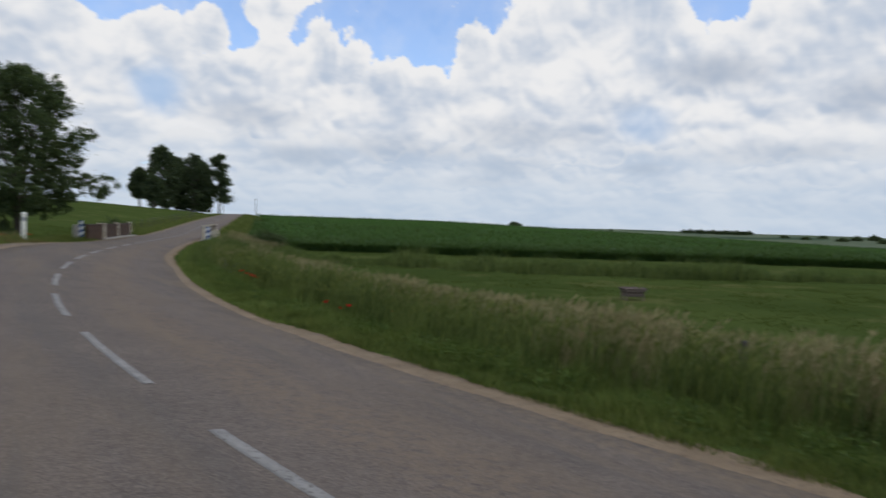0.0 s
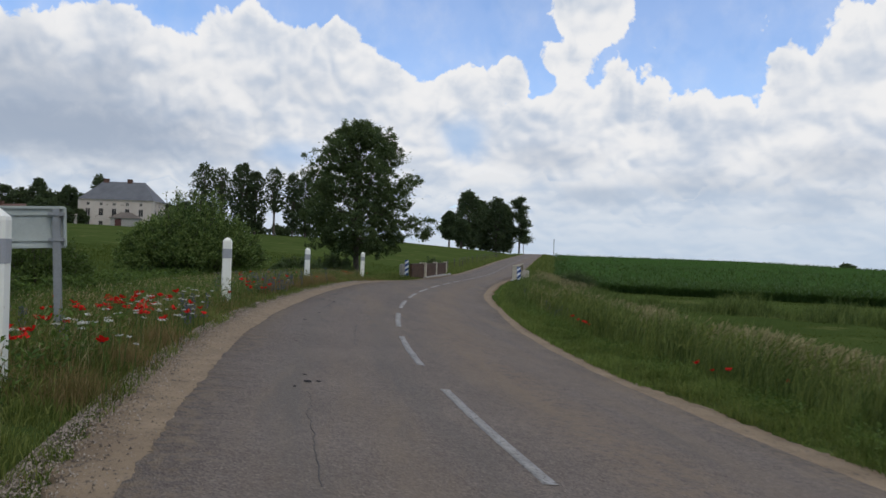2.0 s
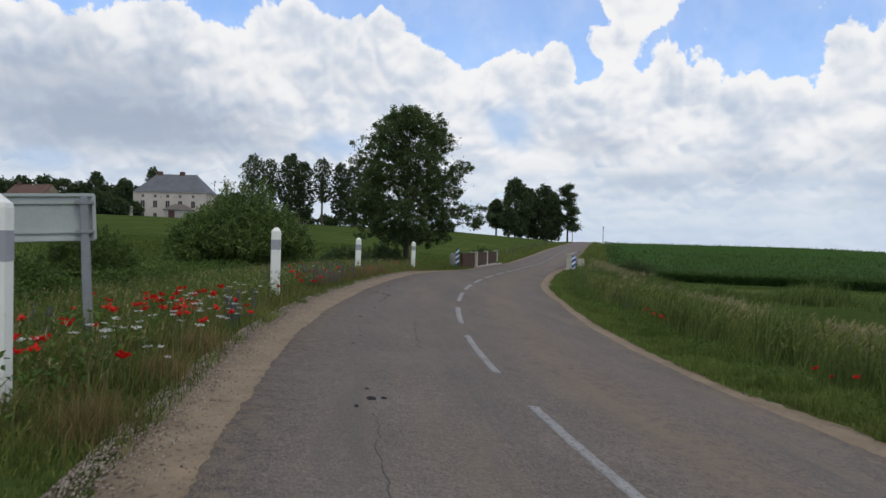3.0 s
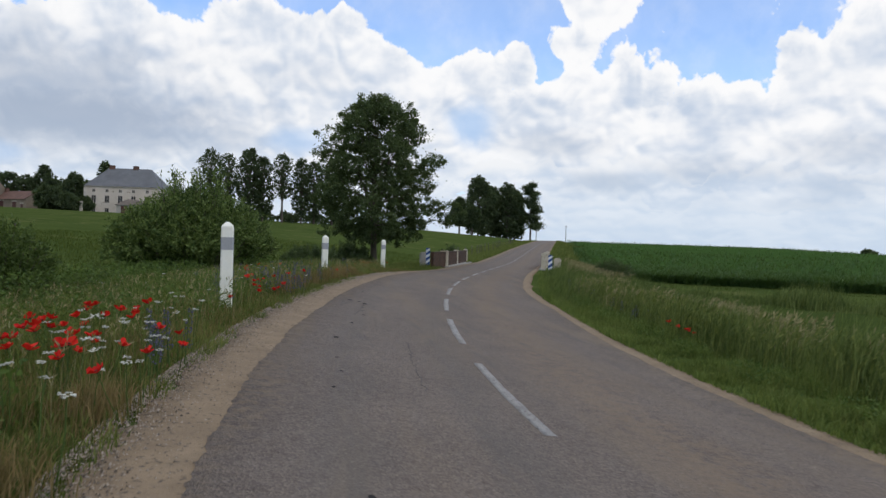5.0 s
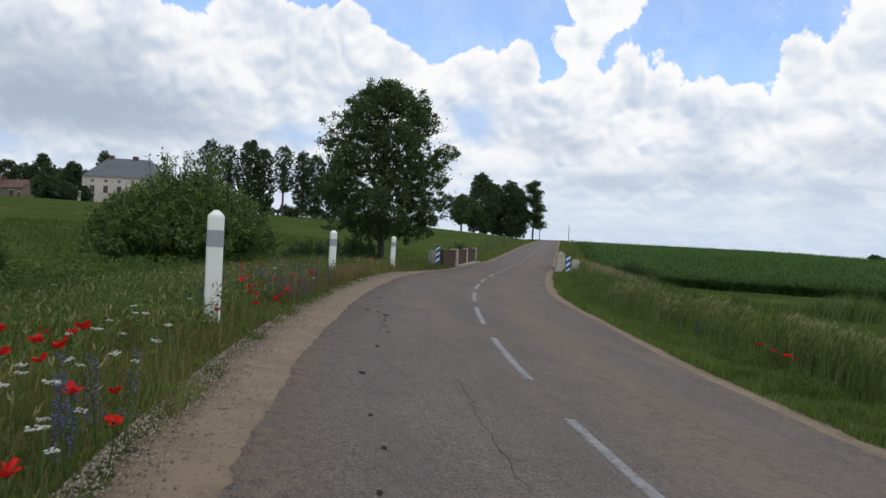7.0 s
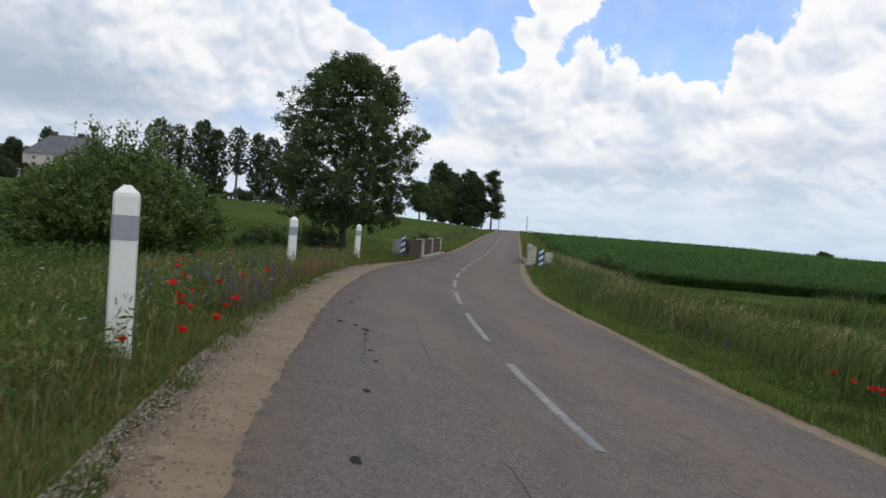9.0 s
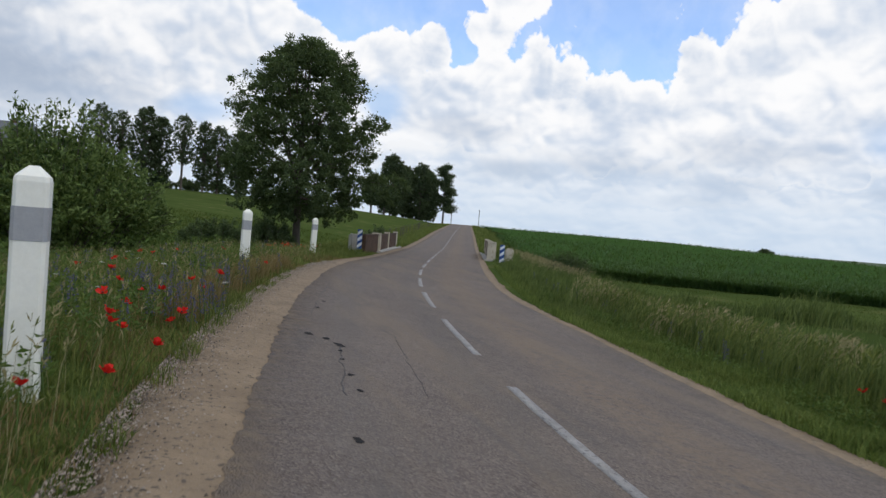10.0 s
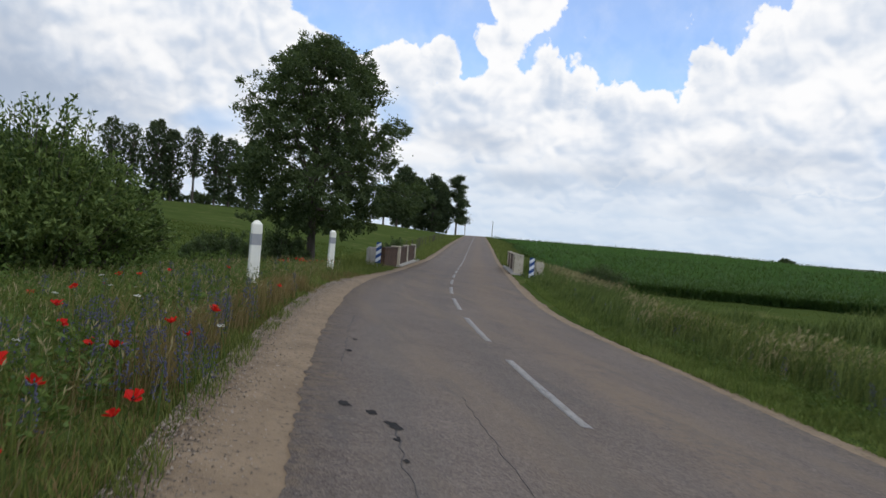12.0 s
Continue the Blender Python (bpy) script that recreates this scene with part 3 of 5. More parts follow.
hills = new("far_hill", fast_mesh("far_hill", np.stack([FR * np.sin(FA), FR * np.cos(FA), hz], -1).reshape(-1, 3), hill_t, [HAZED_FIELD], smooth=True))
tagged(hills, "green fields on a far low hill, paled for distance haze", "hill", kind="structure")
q = (np.arange(ny - 1)[:, None] * nx + np.arange(nx - 1)[None]).ravel()
ground = new("ground", fast_mesh("ground", np.stack([GX, GY, GZ], -1).reshape(-1, 3), tris, [GROUND], smooth=True))
tagged(ground, "rolling green pasture and verge in summer", "ground", kind="structure")


# ---- road ----
def ribbon(name, ys, left, right, mat, lift, across=6, kerf=None):
    """A strip along the road between two offsets, with a skirt down into the ground."""
    ys = np.asarray(ys, float)
    left, right = np.broadcast_to(left, len(ys)).copy(), np.broadcast_to(right, len(ys)).copy()
    cols = [left + (right - left) * k / across for k in range(across + 1)]
    rows = [at(ys, cols[0] - 0.01, -0.12)] + [at(ys, c, lift) for c in cols] + [at(ys, cols[-1] + 0.01, -0.12)]
    v = np.stack(rows, 1)
    n, m = v.shape[:2]
    q = (np.arange(n - 1)[:, None] * m + np.arange(m - 1)[None]).ravel()
    t = np.stack([np.c_[q, q + 1, q + m + 1], np.c_[q, q + m + 1, q + m]], 1).reshape(-1, 3)
    ob = new(name, fast_mesh(name, v.reshape(-1, 3), t, [mat], smooth=False))
    lane = ob.data.attributes.new("across", "FLOAT", "POINT")
    lane.data.foreach_set("value", np.stack([cols[0]] + cols + [cols[-1]], 1).astype(np.float32).ravel())
    return ob


near_y = np.arange(-12, 60, 0.05)
all_y = np.concatenate([np.arange(-60, -12, 1.0), near_y, np.arange(60, 130, 1.0), np.arange(130, 330, 3.0)])


def ragged(ys, seed, size):
    return np.array([size * (0.6 * noise.noise((y * 0.9, seed, 0)) + 0.45 * noise.noise((y * 6.0, seed, 3)) + 0.5 * noise.noise((y * 17.0, seed, 5))) for y in ys])


asph_left = np.interp(all_y, [4, 8, 11, 13, 16, 20, 26, 40], [-2.46, -2.37, -2.32, -2.29, -2.28, -2.28, -2.30, -2.45]) + ragged(all_y, 1.5, 0.06)
asph_right = np.interp(all_y, [-20, 1, 4, 9, 12, 17, 24, 32, 40, 60], [3.08, 3.06, 2.97, 2.84, 2.78, 2.74, 2.82, 2.4, 2.4, 2.6]) + ragged(all_y, 7.5, 0.05)
grav_left = np.interp(all_y, [5, 9, 14, 18, 24], [-2.76, -2.86, -2.82, -2.92, -2.92]) + ragged(all_y, 11.5, 0.16)
grav_right = asph_right + np.interp(all_y, [8, 14, 34, 60], [0.50, 0.36, 0.32, 0.28]) + ragged(all_y, 15.5, 0.12)
road = ribbon("road", all_y, asph_left, asph_right, ASPHALT, 0.012, across=8)
tagged(road, "grey worn asphalt country road with sandy dust", "road", kind="structure")
tagged(ribbon("gravel_shoulder", all_y, grav_left, asph_left + 0.25, GRAVEL, 0.001, across=3), "sandy gravel shoulder along the road", "shoulder", kind="structure")
tagged(ribbon("gravel_shoulder", all_y, asph_right - 0.25, grav_right, GRAVEL, 0.001, across=3), "sandy gravel shoulder along the road", "shoulder", kind="structure")

# dashes of the centre line: 3 m painted, 1.55 m bare
s_zero = np.interp(6.24, LINE[:, 1], LINE_S)
for k in range(-3, 42):
    s0 = s_zero + k * 4.57
    ys = np.interp(np.linspace(s0, s0 + 3.02, 28), LINE_S, LINE[:, 1])
    e = ragged(ys, 21.5 + k, 0.012)
    dash = ribbon("dash", ys, -0.052 + e, 0.052 + ragged(ys, 61.5 + k, 0.012), PAINT, 0.0165, across=2)
    dash.parent = road


def stain(y, d, size, seed, mat):
    """A flat irregular patch on the asphalt."""
    n = 14
    c = at(y, d, 0.0162)
    bm = bmesh.new()
    ring = []
    for i in range(n):
        a = 2 * math.pi * i / n
        r = size * (0.6 + 0.55 * noise.noise((math.cos(a) * 1.3, math.sin(a) * 1.3, seed)))
        ring.append(bm.verts.new(at(y + r * 1.7 * math.sin(a), d + r * math.cos(a), 0.0162)))
    mid = bm.verts.new(c)
    for i in range(n):
        bm.faces.new((mid, ring[i], ring[(i + 1) % n]))
    return part("tar_patch", bm, mat, road)


for y, d, size in [(9.0, -1.42, 0.06), (9.05, -1.32, 0.04), (9.35, -1.45, 0.03), (8.7, -1.55, 0.03), (11.8, -1.6, 0.035), (12.5, -1.55, 0.03), (13.2, -1.62, 0.03),
                   (19.45, -1.75, 0.07), (19.6, -1.95, 0.08), (19.2, -1.62, 0.09), (18.9, -1.62, 0.04), (18.5, -1.6, 0.03), (21.8, -1.95, 0.06), (22.6, -1.9, 0.05), (17.9, -1.55, 0.05),
                   (17.4, -1.5, 0.04), (16.2, -1.6, 0.05), (14.6, -1.7, 0.05)]:
    stain(y, d, size, y * 3.1, TAR)
for y0, y1, d0, wide in [(12.0, 15.0, -0.78, 0.004), (17.5, 20.5, -0.95, 0.003), (6.0, 8.6, -1.45, 0.004), (17.2, 19.3, -1.62, 0.007), (21, 25, -2.0, 0.005)]:
    ys = np.arange(y0, y1, 0.12)
    wob = ragged(ys, y0 * 2.3, 0.07)
    w2 = np.clip(wide * (0.6 + ragged(ys, y0 + 9.7, 1.2)), 0.001, 0.02)
    seam = ribbon("crack_seam", ys, d0 + wob - w2, d0 + wob + w2, CRACKED, 0.0155, across=1)
    seam.parent = road


# ---- marker posts ----
def marker_post(x, y, top, base, lean=0.0):
    thing = new("marker_post")
    thing.location = (x, y, base)
    h = top - base
    def section(a, cut):
        return [(a - cut, -a), (a, cut - a), (a, a - cut), (a - cut, a), (cut - a, a), (-a, a - cut), (-a, cut - a), (cut - a, -a)]
    part("shaft", prism(bmesh.new(), section(0.090, 0.020), -0.25, h - 0.09), WHITE, thing)
    bm = prism(bmesh.new(), section(0.090, 0.020), h - 0.09, h - 0.06, 0.94)
    prism(bm, section(0.0846, 0.0188), h - 0.06, h, 0.30)
    part("cap", bm, WHITE, thing)
    part("reflective_band", prism(bmesh.new(), section(0.0925, 0.021), h - 0.42, h - 0.23), BAND, thing, "grey reflective band")
    thing.rotation_euler = (radians(0.6), radians(lean), radians(5))
    return tagged(thing, "white plastic road marker post with grey reflective band", "marker post", "marker posts along the bend")


for x, y, top, base, lean in [(-2.62, 7.9, 1.76, 0.42, 0), (-1.97, 16.8, 1.71, 0.44, 0.3), (-0.46, 27.2, 1.57, 0.38, 0.8), (2.16, 37.0, 1.46, 0.2, 1.0)]:
    marker_post(x, y, top, ground_z(x, y) - 0.02, lean)

# ---- direction sign seen from behind ----
sign = new("road_sign")
sign.matrix_world = pose(-3.05, 10.62, ground_z(-3.05, 10.62), 0, -2.5, 14)
z0 = 1.91 - ground_z(-3.05, 10.62)
for k, x in enumerate((0.0, -1.15)):
    bm = bmesh.new()
    box(bm, x - 0.042, x + 0.042, -0.03, 0.03, -0.3, z0 - 0.02, 0.012)
    part("post", bm, GALV, sign, "grey galvanised steel post")
bm = boxed(-1.55, 0.07, 0.035, 0.05, z0 - 0.45, z0, 0.006)
panel = part("panel", bm, SIGN_BACK, sign, "pale grey-green back of a direction panel")
bm = bmesh.new()
box(bm, -1.57, 0.09, 0.012, 0.06, z0 - 0.022, z0 + 0.012, 0.006)
box(bm, -1.57, 0.09, 0.012, 0.06, z0 - 0.462, z0 - 0.428, 0.006)
box(bm, 0.065, 0.098, 0.0, 0.062, z0 - 0.45, z0, 0.008)
box(bm, -1.585, -1.55, 0.0, 0.062, z0 - 0.45, z0, 0.008)
part("rim", bm, SIGN_BACK, panel)
for zz in (z0 - 0.08, z0 - 0.37):
    part("rail", boxed(-1.52, 0.065, 0.018, 0.036, zz - 0.016, zz + 0.016, 0.004), SIGN_BACK, panel)
    for x in (0.0, -1.15):
        part("clamp", boxed(x - 0.085, x + 0.085, -0.042, 0.03, zz - 0.02, zz + 0.02, 0.008), GALV, panel, "steel clamp")
tagged(sign, "grey back of a metal road sign on posts", "road sign")


# ---- bridge ----
def pilaster(parent, x, y, turn, h=1.06, w=0.30, t=0.32):
    bm = boxed(-t / 2, t / 2, -w / 2, w / 2, -0.4, h - 0.08, 0.025)
    box(bm, -t / 2 - 0.02, t / 2 + 0.02, -w / 2 - 0.02, w / 2 + 0.02, h - 0.08, h, 0.03)
    ob = part("pilaster", bm, STONE, parent, "pale stone pilaster")
    ob.matrix_basis = pose(x, y, 0, 0, 0, turn)
    return ob


brick_me = bpy.data.meshes.new("brick")
_b = boxed(-0.105, 0.105, -0.05, 0.05, -0.03, 0.03)
_b.to_mesh(brick_me)
_b.free()
brick_me.materials.append(BRICK)


def parapet(side, y_first, count, step, offset):
    """Brick panels between stone pilasters on a stone kerb."""
    thing = new("bridge_parapet")
    o = at(y_first, offset)
    nxt = at(y_first + 10, offset)
    turn = math.degrees(math.atan2(nxt[1] - o[1], nxt[0] - o[0]))
    z = float(land_sd(np.array(y_first), np.array(0.0)))
    thing.matrix_world = pose(o[0], o[1], z, 0, 0, turn)
    for k in range(count + 1):
        pilaster(thing, k * step, 0, 0, w=0.30 if k else 0.50)
    for k in range(count):
        a, b = k * step + 0.17, (k + 1) * step - 0.17
        panel = part("panel", boxed(a, b, -0.10, 0.10, -0.3, 0.90), MORTAR, thing, "weathered brown brick panel")
        part("coping", boxed(a, b, -0.13, 0.13, 0.90, 0.98, 0.02), MORTAR, panel, "stained dark coping")
        for row in range(12):
            n = int((b - a) / 0.225)
            for j in range(n + 1):
                cx = a + 0.11 + j * 0.225 + (0.11 if row % 2 else 0)
                if cx < b - 0.1:
                    for face in (-1, 1):
                        share("brick", brick_me, panel, pose(cx, face * 0.056, 0.03 + row * 0.071 + 0.0))
    kerb = boxed(-0.35, count * step + 1.1, -0.38, 0.38, -0.25, 0.06, 0.03)
    part("kerb", kerb, CONCRETE, thing, "worn grey stone kerb")
    return tagged(thing, "bridge parapet of brown brick and pale stone pilasters", "parapet", "parapets of the bridge"), turn


left_parapet, bridge_turn = parapet(-1, 49.6, 2, 5.2, -3.3)
right_parapet, _ = parapet(1, 50.4, 3, 3.2, 3.22)


def end_block(x, y, wide, high, turn, mat, label):
    bm = boxed(-wide / 2, wide / 2, -0.2, 0.2, -0.35, high, 0.07)
    ob = obj("end_block", bm, mat)
    ob.matrix_world = pose(x, y, ground_z(x, y), 0, 0, turn)
    return tagged(ob, label, "stone block")


end_block(5.75, 48.7, 0.5, 0.95, 10, CONCRETE, "grey rounded concrete block at the bridge end")
end_block(13.46, 45.9, 0.44, 0.86, -20, STONE, "cream stone end block of the bridge")
wing = new("wing_wall")
wing.matrix_world = pose(6.85, 49.5, ground_z(6.85, 49.5), 0, 0, 64)
part("panel", boxed(-1.6, 1.55, -0.10, 0.10, -0.4, 0.92, 0.02), BRICK, wing)
part("coping", boxed(-1.62, 1.55, -0.13, 0.13, 0.92, 1.0, 0.02), MORTAR, wing)
tagged(wing, "weathered brown brick wing wall of the bridge", "wall")


def chevron_sign(x, y, turn, side, high):
    """A narrow upright board with slanting blue and white stripes."""
    thing = new("hazard_marker")
    thing.matrix_world = pose(x, y, ground_z(x, y), 0, 0, turn)
    part("post", boxed(-0.03, 0.03, 0.015, 0.05, -0.3, high - 0.03, 0.006), GALV, thing, "steel post")
    part("board", boxed(-0.12, 0.12, -0.012, 0.012, high - 1.0, high, 0.006), SIGN_BLUE, thing, "blue reflective board")
    for k in range(3):
        bm = bmesh.new()
        zb = high - 0.96 + k * 0.33
        q = [(-0.115, zb), (0.115, zb + 0.17 * side), (0.115, zb + 0.16 + 0.17 * side), (-0.115, zb + 0.16)]
        q = [(a, min(max(b, high - 0.99), high - 0.005)) for a, b in q]
        lo = [bm.verts.new((a, -0.016, b)) for a, b in q]
        hi = [bm.verts.new((a, -0.0125, b)) for a, b in q]
        bm.faces.new(lo), bm.faces.new(hi[::-1])
        for i in range(4):
            bm.faces.new((lo[i], hi[i], hi[(i + 1) % 4], lo[(i + 1) % 4]))
        part("stripe", bm, SIGN_WHITE, thing, "white reflective stripe")
    return tagged(thing, "upright hazard board with blue and white slanting stripes", "hazard marker", "hazard markers at the bridge")


chevron_sign(5.78, 47.3, -8, 1, 1.22)
chevron_sign(12.84, 45.4, -14, 1, 1.0)


# ---- trees ----
def grow(name, x, y, height, radius, low, lobes, n_leaf, leaf, seed, mat, label, trunk=0.2, top=0.72, lean=0.0, squash=1.0, category="tree", group="", fill=0.3,
         profile=(0.55, 0.9, 1.0, 0.95, 0.74, 0.46, 0.2), extra=(), puff=(0.13, 0.25)):
    """A broad-leaved tree: a tapered trunk, limbs to many lobes, and leaves about the lobes."""
    r = np.random.default_rng(seed)
    thing = new("tree")
    thing.location = (x, y, ground_z(x, y) - 0.05)
    zc = (low + height) / 2
    cent, size = [], []
    for k in range(lobes):
        u = (k + r.uniform(0, 1)) / lobes
        reach = radius * np.interp(u, [0, 0.12, 0.3, 0.55, 0.78, 0.92, 1.0], profile)
        a, m = k * 2.39996 + r.normal(0, 0.22), math.sqrt(r.uniform(0.2, 1.0))
        sz = radius * r.uniform(*puff)
        far_ = max(reach * m * r.uniform(0.88, 1.1) - sz * 0.5, 0.0)
        cent.append((far_ * math.cos(a), far_ * math.sin(a) * squash, low + sz * 0.5 + u * (height - low - sz * 1.1)))
        size.append(sz)
    for ex in extra:
        cent.append(ex)
        size.append(radius * 0.16)
    lobes = len(cent)
    cent, size = np.array(cent), np.array(size)
    bm = bmesh.new()
    fork = low + 0.12 * (height - low)
    pts = [(0, 0, -0.3), (0.02, 0.0, 0.0), (0.05 * lean, 0.02, fork * 0.5), (0.12 * lean, 0, fork), (0.2 * lean + r.normal(0, 0.1), r.normal(0, 0.1), zc), (0.25 * lean, 0, height * 0.9)]
    tube(bm, pts, [trunk * 1.5, trunk * 1.25, trunk, trunk * 0.9, trunk * 0.5, trunk * 0.08], 9)
    part("trunk", bm, BARK, thing, smooth=True)
    bm = bmesh.new()
    for c in cent[:: max(1, lobes // 46)]:
        s = Vector((0.1 * lean, 0, r.uniform(fork * 0.85, max(fork, min(c[2] - 0.1, zc)))))
        e = Vector(c)
        m = s.lerp(e, 0.5) + Vector((0, 0, 0.10 * (e - s).length))
        tube(bm, [s, s.lerp(m, 0.5), m, e], [trunk * 0.34, trunk * 0.26, trunk * 0.17, trunk * 0.05], 5)
    part("limb_frame", bm, BARK, thing, smooth=True)
    w8 = size ** 2 / (size ** 2).sum()
    pick = r.choice(lobes, n_leaf, p=w8)
    v = r.normal(0, 1, (n_leaf, 3))
    v /= np.linalg.norm(v, axis=1)[:, None]
    k = r.uniform(fill, 1.0, n_leaf) ** 0.55
    k = k * (1 + 0.3 * r.normal(0, 1, n_leaf) * (r.random(n_leaf) < 0.3))
    # leaves gather in sprays about each lobe, with gaps between the sprays
    spray = r.normal(0, 1, (lobes, 9, 3))
    spray *= (r.uniform(0.55, 1.05, (lobes, 9)) / np.linalg.norm(spray, axis=2))[:, :, None]
    gathered = spray[pick, r.integers(0, 9, n_leaf)] + v * (0.30 * k)[:, None]
    loose = (r.random(n_leaf) < 0.18)[:, None]
    off = np.where(loose, v * k[:, None], gathered) * size[pick][:, None] * np.array([1.15, 1.15, 0.8])
    pos = cent[pick] + off
    pos[:, 2] = np.maximum(pos[:, 2], low * 0.8 + 0.1)
    out = off / (np.linalg.norm(off, axis=1)[:, None] + 1e-6) + np.array([0, 0, -0.25])
    lv, lt = leaves(pos, out, leaf * r.uniform(0.7, 1.35, n_leaf), leaf * 0.55)
    crown = new("crown", fast_mesh("crown", lv, lt, [mat]))
    crown.parent = thing
    tagged(crown, kind="stuff")
    return tagged(thing, label, category, group)


grow("tree", 2.3, 44.3, 9.75, 3.6, 1.6, 190, 84000, 0.125, 3, LEAF, "dense dark-green roadside tree with rounded leafy crown", 0.17, lean=-0.4, fill=0.05, puff=(0.12, 0.20),
     profile=(0.60, 0.92, 1.0, 0.97, 0.82, 0.56, 0.22), extra=[(3.6, -0.3, 3.0), (4.0, -0.3, 3.3), (4.35, -0.4, 3.5), (3.3, -0.6, 3.5), (3.5, 0.1, 3.8)])
GROVE = "grove by the crest of the road"
FAR = "tall trees across the pasture"


def polar(az_, dist, eye=(-0.7, 7.8)):
    return eye[0] + dist * math.sin(radians(az_)), eye[1] + dist * math.cos(radians(az_))


for k, (a, dist, h, rad, low) in enumerate([(11.35, 250, 13.0, 3.3, 3.0), (12.9, 258, 22.0, 7.0, 0.5), (14.0, 272, 20.0, 5.8, 0.5), (15.3, 264, 21.0, 6.6, 0.5), (12.4, 238, 10.0, 3.2, 3.0), (15.9, 276, 19.5, 5.2, 0.6)]):
    x, y = polar(a, dist)
    grow("tree", x, y, h, rad, low, 90, 11000, 0.75, 40 + k, LEAF_FAR, "dark-green broadleaved tree in a grove on the hill", 0.3, group=GROVE)
for k, (a, dist, h, rad, low, n_leaf) in enumerate([(-8.73, 158, 15.4, 3.5, 3.0, 3200), (-7.38, 162, 15.0, 3.0, 3.6, 2600), (-5.83, 156, 15.9, 3.0, 1.6, 6500), (-4.7, 157, 14.4, 2.9, 1.2, 6000),
                                                    (-3.17, 155, 15.2, 2.6, 5.2, 2400), (-1.65, 156, 14.4, 2.6, 1.4, 4200), (-0.62, 158, 14.2, 2.7, 1.2, 3600), (0.83, 158, 13.8, 3.2, 1.2, 5000)]):
    x, y = polar(a, dist)
    grow("tree", x, y, h, rad, low, 80, n_leaf, 0.46, 60 + k, LEAF_FAR, "tall slender tree with airy dark-green crown", 0.22, group=FAR, fill=0.05,
         profile=(0.45, 0.75, 1.0, 0.95, 0.85, 0.62, 0.3), puff=(0.14, 0.26))


def pine(x, y, height, seed):
    r = np.random.default_rng(seed)
    thing = new("pine_tree")
    thing.location = (x, y, ground_z(x, y) - 0.05)
    part("trunk", tube(bmesh.new(), [(0, 0, -0.3), (0.1, 0, height * 0.4), (-0.1, 0.1, height * 0.75), (0, 0, height)], [0.36, 0.28, 0.18, 0.04], 8), BARK, thing, smooth=True)
    bm, pos, out = bmesh.new(), [], []
    for k in range(40):
        z = height * (0.22 + 0.76 * k / 40)
        a, l = r.uniform(0, 2 * math.pi), r.uniform(0.5, 1.0) * height * (0.22 if z < height * 0.8 else 0.14)
        e = np.array([math.cos(a) * l, math.sin(a) * l, z + r.uniform(-0.3, 0.5)])
        tube(bm, [(0, 0, z - 0.2), (*e * [0.5, 0.5, 1],), (*e,)], [0.09, 0.06, 0.02], 4)
        n = 190
        q = e * [1, 1, 1] * np.c_[r.uniform(0.45, 1.05, n), r.uniform(0.45, 1.05, n), np.ones(n)] + r.normal(0, height / 14, (n, 3)) * [0.42, 0.42, 0.22]
        pos.append(q), out.append(np.tile([0, 0, 0.4], (n, 1)))
    part("limb_frame", bm, BARK, thing)
    v, t = leaves(np.concatenate(pos), np.concatenate(out), 0.8, 0.32)
    c = new("crown", fast_mesh("crown", v, t, [LEAF_FAR]))
    c.parent = thing
    tagged(c, kind="stuff")
    return tagged(thing, "tall dark pine tree with layered open branches", "tree", GROVE)


pine(*polar(17.2, 266), 22.5, 5)

# far woods on the hill and a lone bush in the maize
for k, (a, dist, h, rad) in enumerate([(53.6 + 0.42 * j, 1480 + 12 * (j % 3), 5.5 + 1.2 * (j % 2), 9.0) for j in range(12)] + [(48.0, 1460, 3.0, 7.0), (60.6, 1380, 1.0, 8.0), (62.0, 1330, 0.0, 9.0), (63.1, 1400, 2.0, 9.0), (64.3, 1300, 0.5, 10.0), (65.2, 1360, 3.0, 11.0), (66.3, 1400, 5.0, 12.0), (66.9, 1290, 0.0, 9.0)]):
    grow("tree", dist * math.sin(radians(a)), dist * math.cos(radians(a)), h + 8, rad, 0.5, 26, 1300, 3.0, 170 + k, LEAF_FAR, "far dark-green wood on the hill", 0.5, group="far woods")
grow("shrub", 228 * math.sin(radians(40.3)), 228 * math.cos(radians(40.3)), 1.9, 2.6, 0.2, 16, 1400, 0.4, 190, LEAF_FAR, "dark round bush standing in the maize", 0.1, category="shrub")

# woods behind the manor
for k, (a, dist, h, rad) in enumerate([(-18.2, 262, 12.5, 4.4), (-19.6, 258, 10, 5), (-20.1, 275, 14.5, 4.6), (-21.2, 285, 11.5, 6.5), (-22.3, 280, 12, 7), (-23.5, 275, 12.6, 7), (-25, 275, 12, 7), (-26.6, 272, 12, 7), (-18.9, 280, 11, 5), (-17.3, 275, 11, 4.5), (-16.2, 280, 18.5, 3.4),
                                       (-11.2, 262, 9, 4.0), (-10.0, 240, 9, 4.5), (-19.8, 225, 6.5, 4.0), (-18.6, 222, 4.6, 3.4), (-17.5, 226, 4, 2.2), (-28.5, 270, 12, 8), (-31, 265, 12, 8)]):
    x, y = polar(a, dist)
    grow("tree", x, y, h, rad, 0.3, 40, 3800, 0.85, 90 + k, LEAF_FAR, "dark-green tree in the wood about the manor", 0.3, group="wood about the manor")
for k in range(10):
    x, y = polar(-8.6 + k * 1.05 + 0.3 * (k % 2), 172 + 6 * (k % 3))
    grow("shrub", x, y, 2.3 + 0.5 * (k % 2), 2.6, 0.1, 12, 1300, 0.45, 130 + k, LEAF_FAR, "pale hedge shrub across the pasture", 0.1, category="shrub", group="hedge across the pasture")


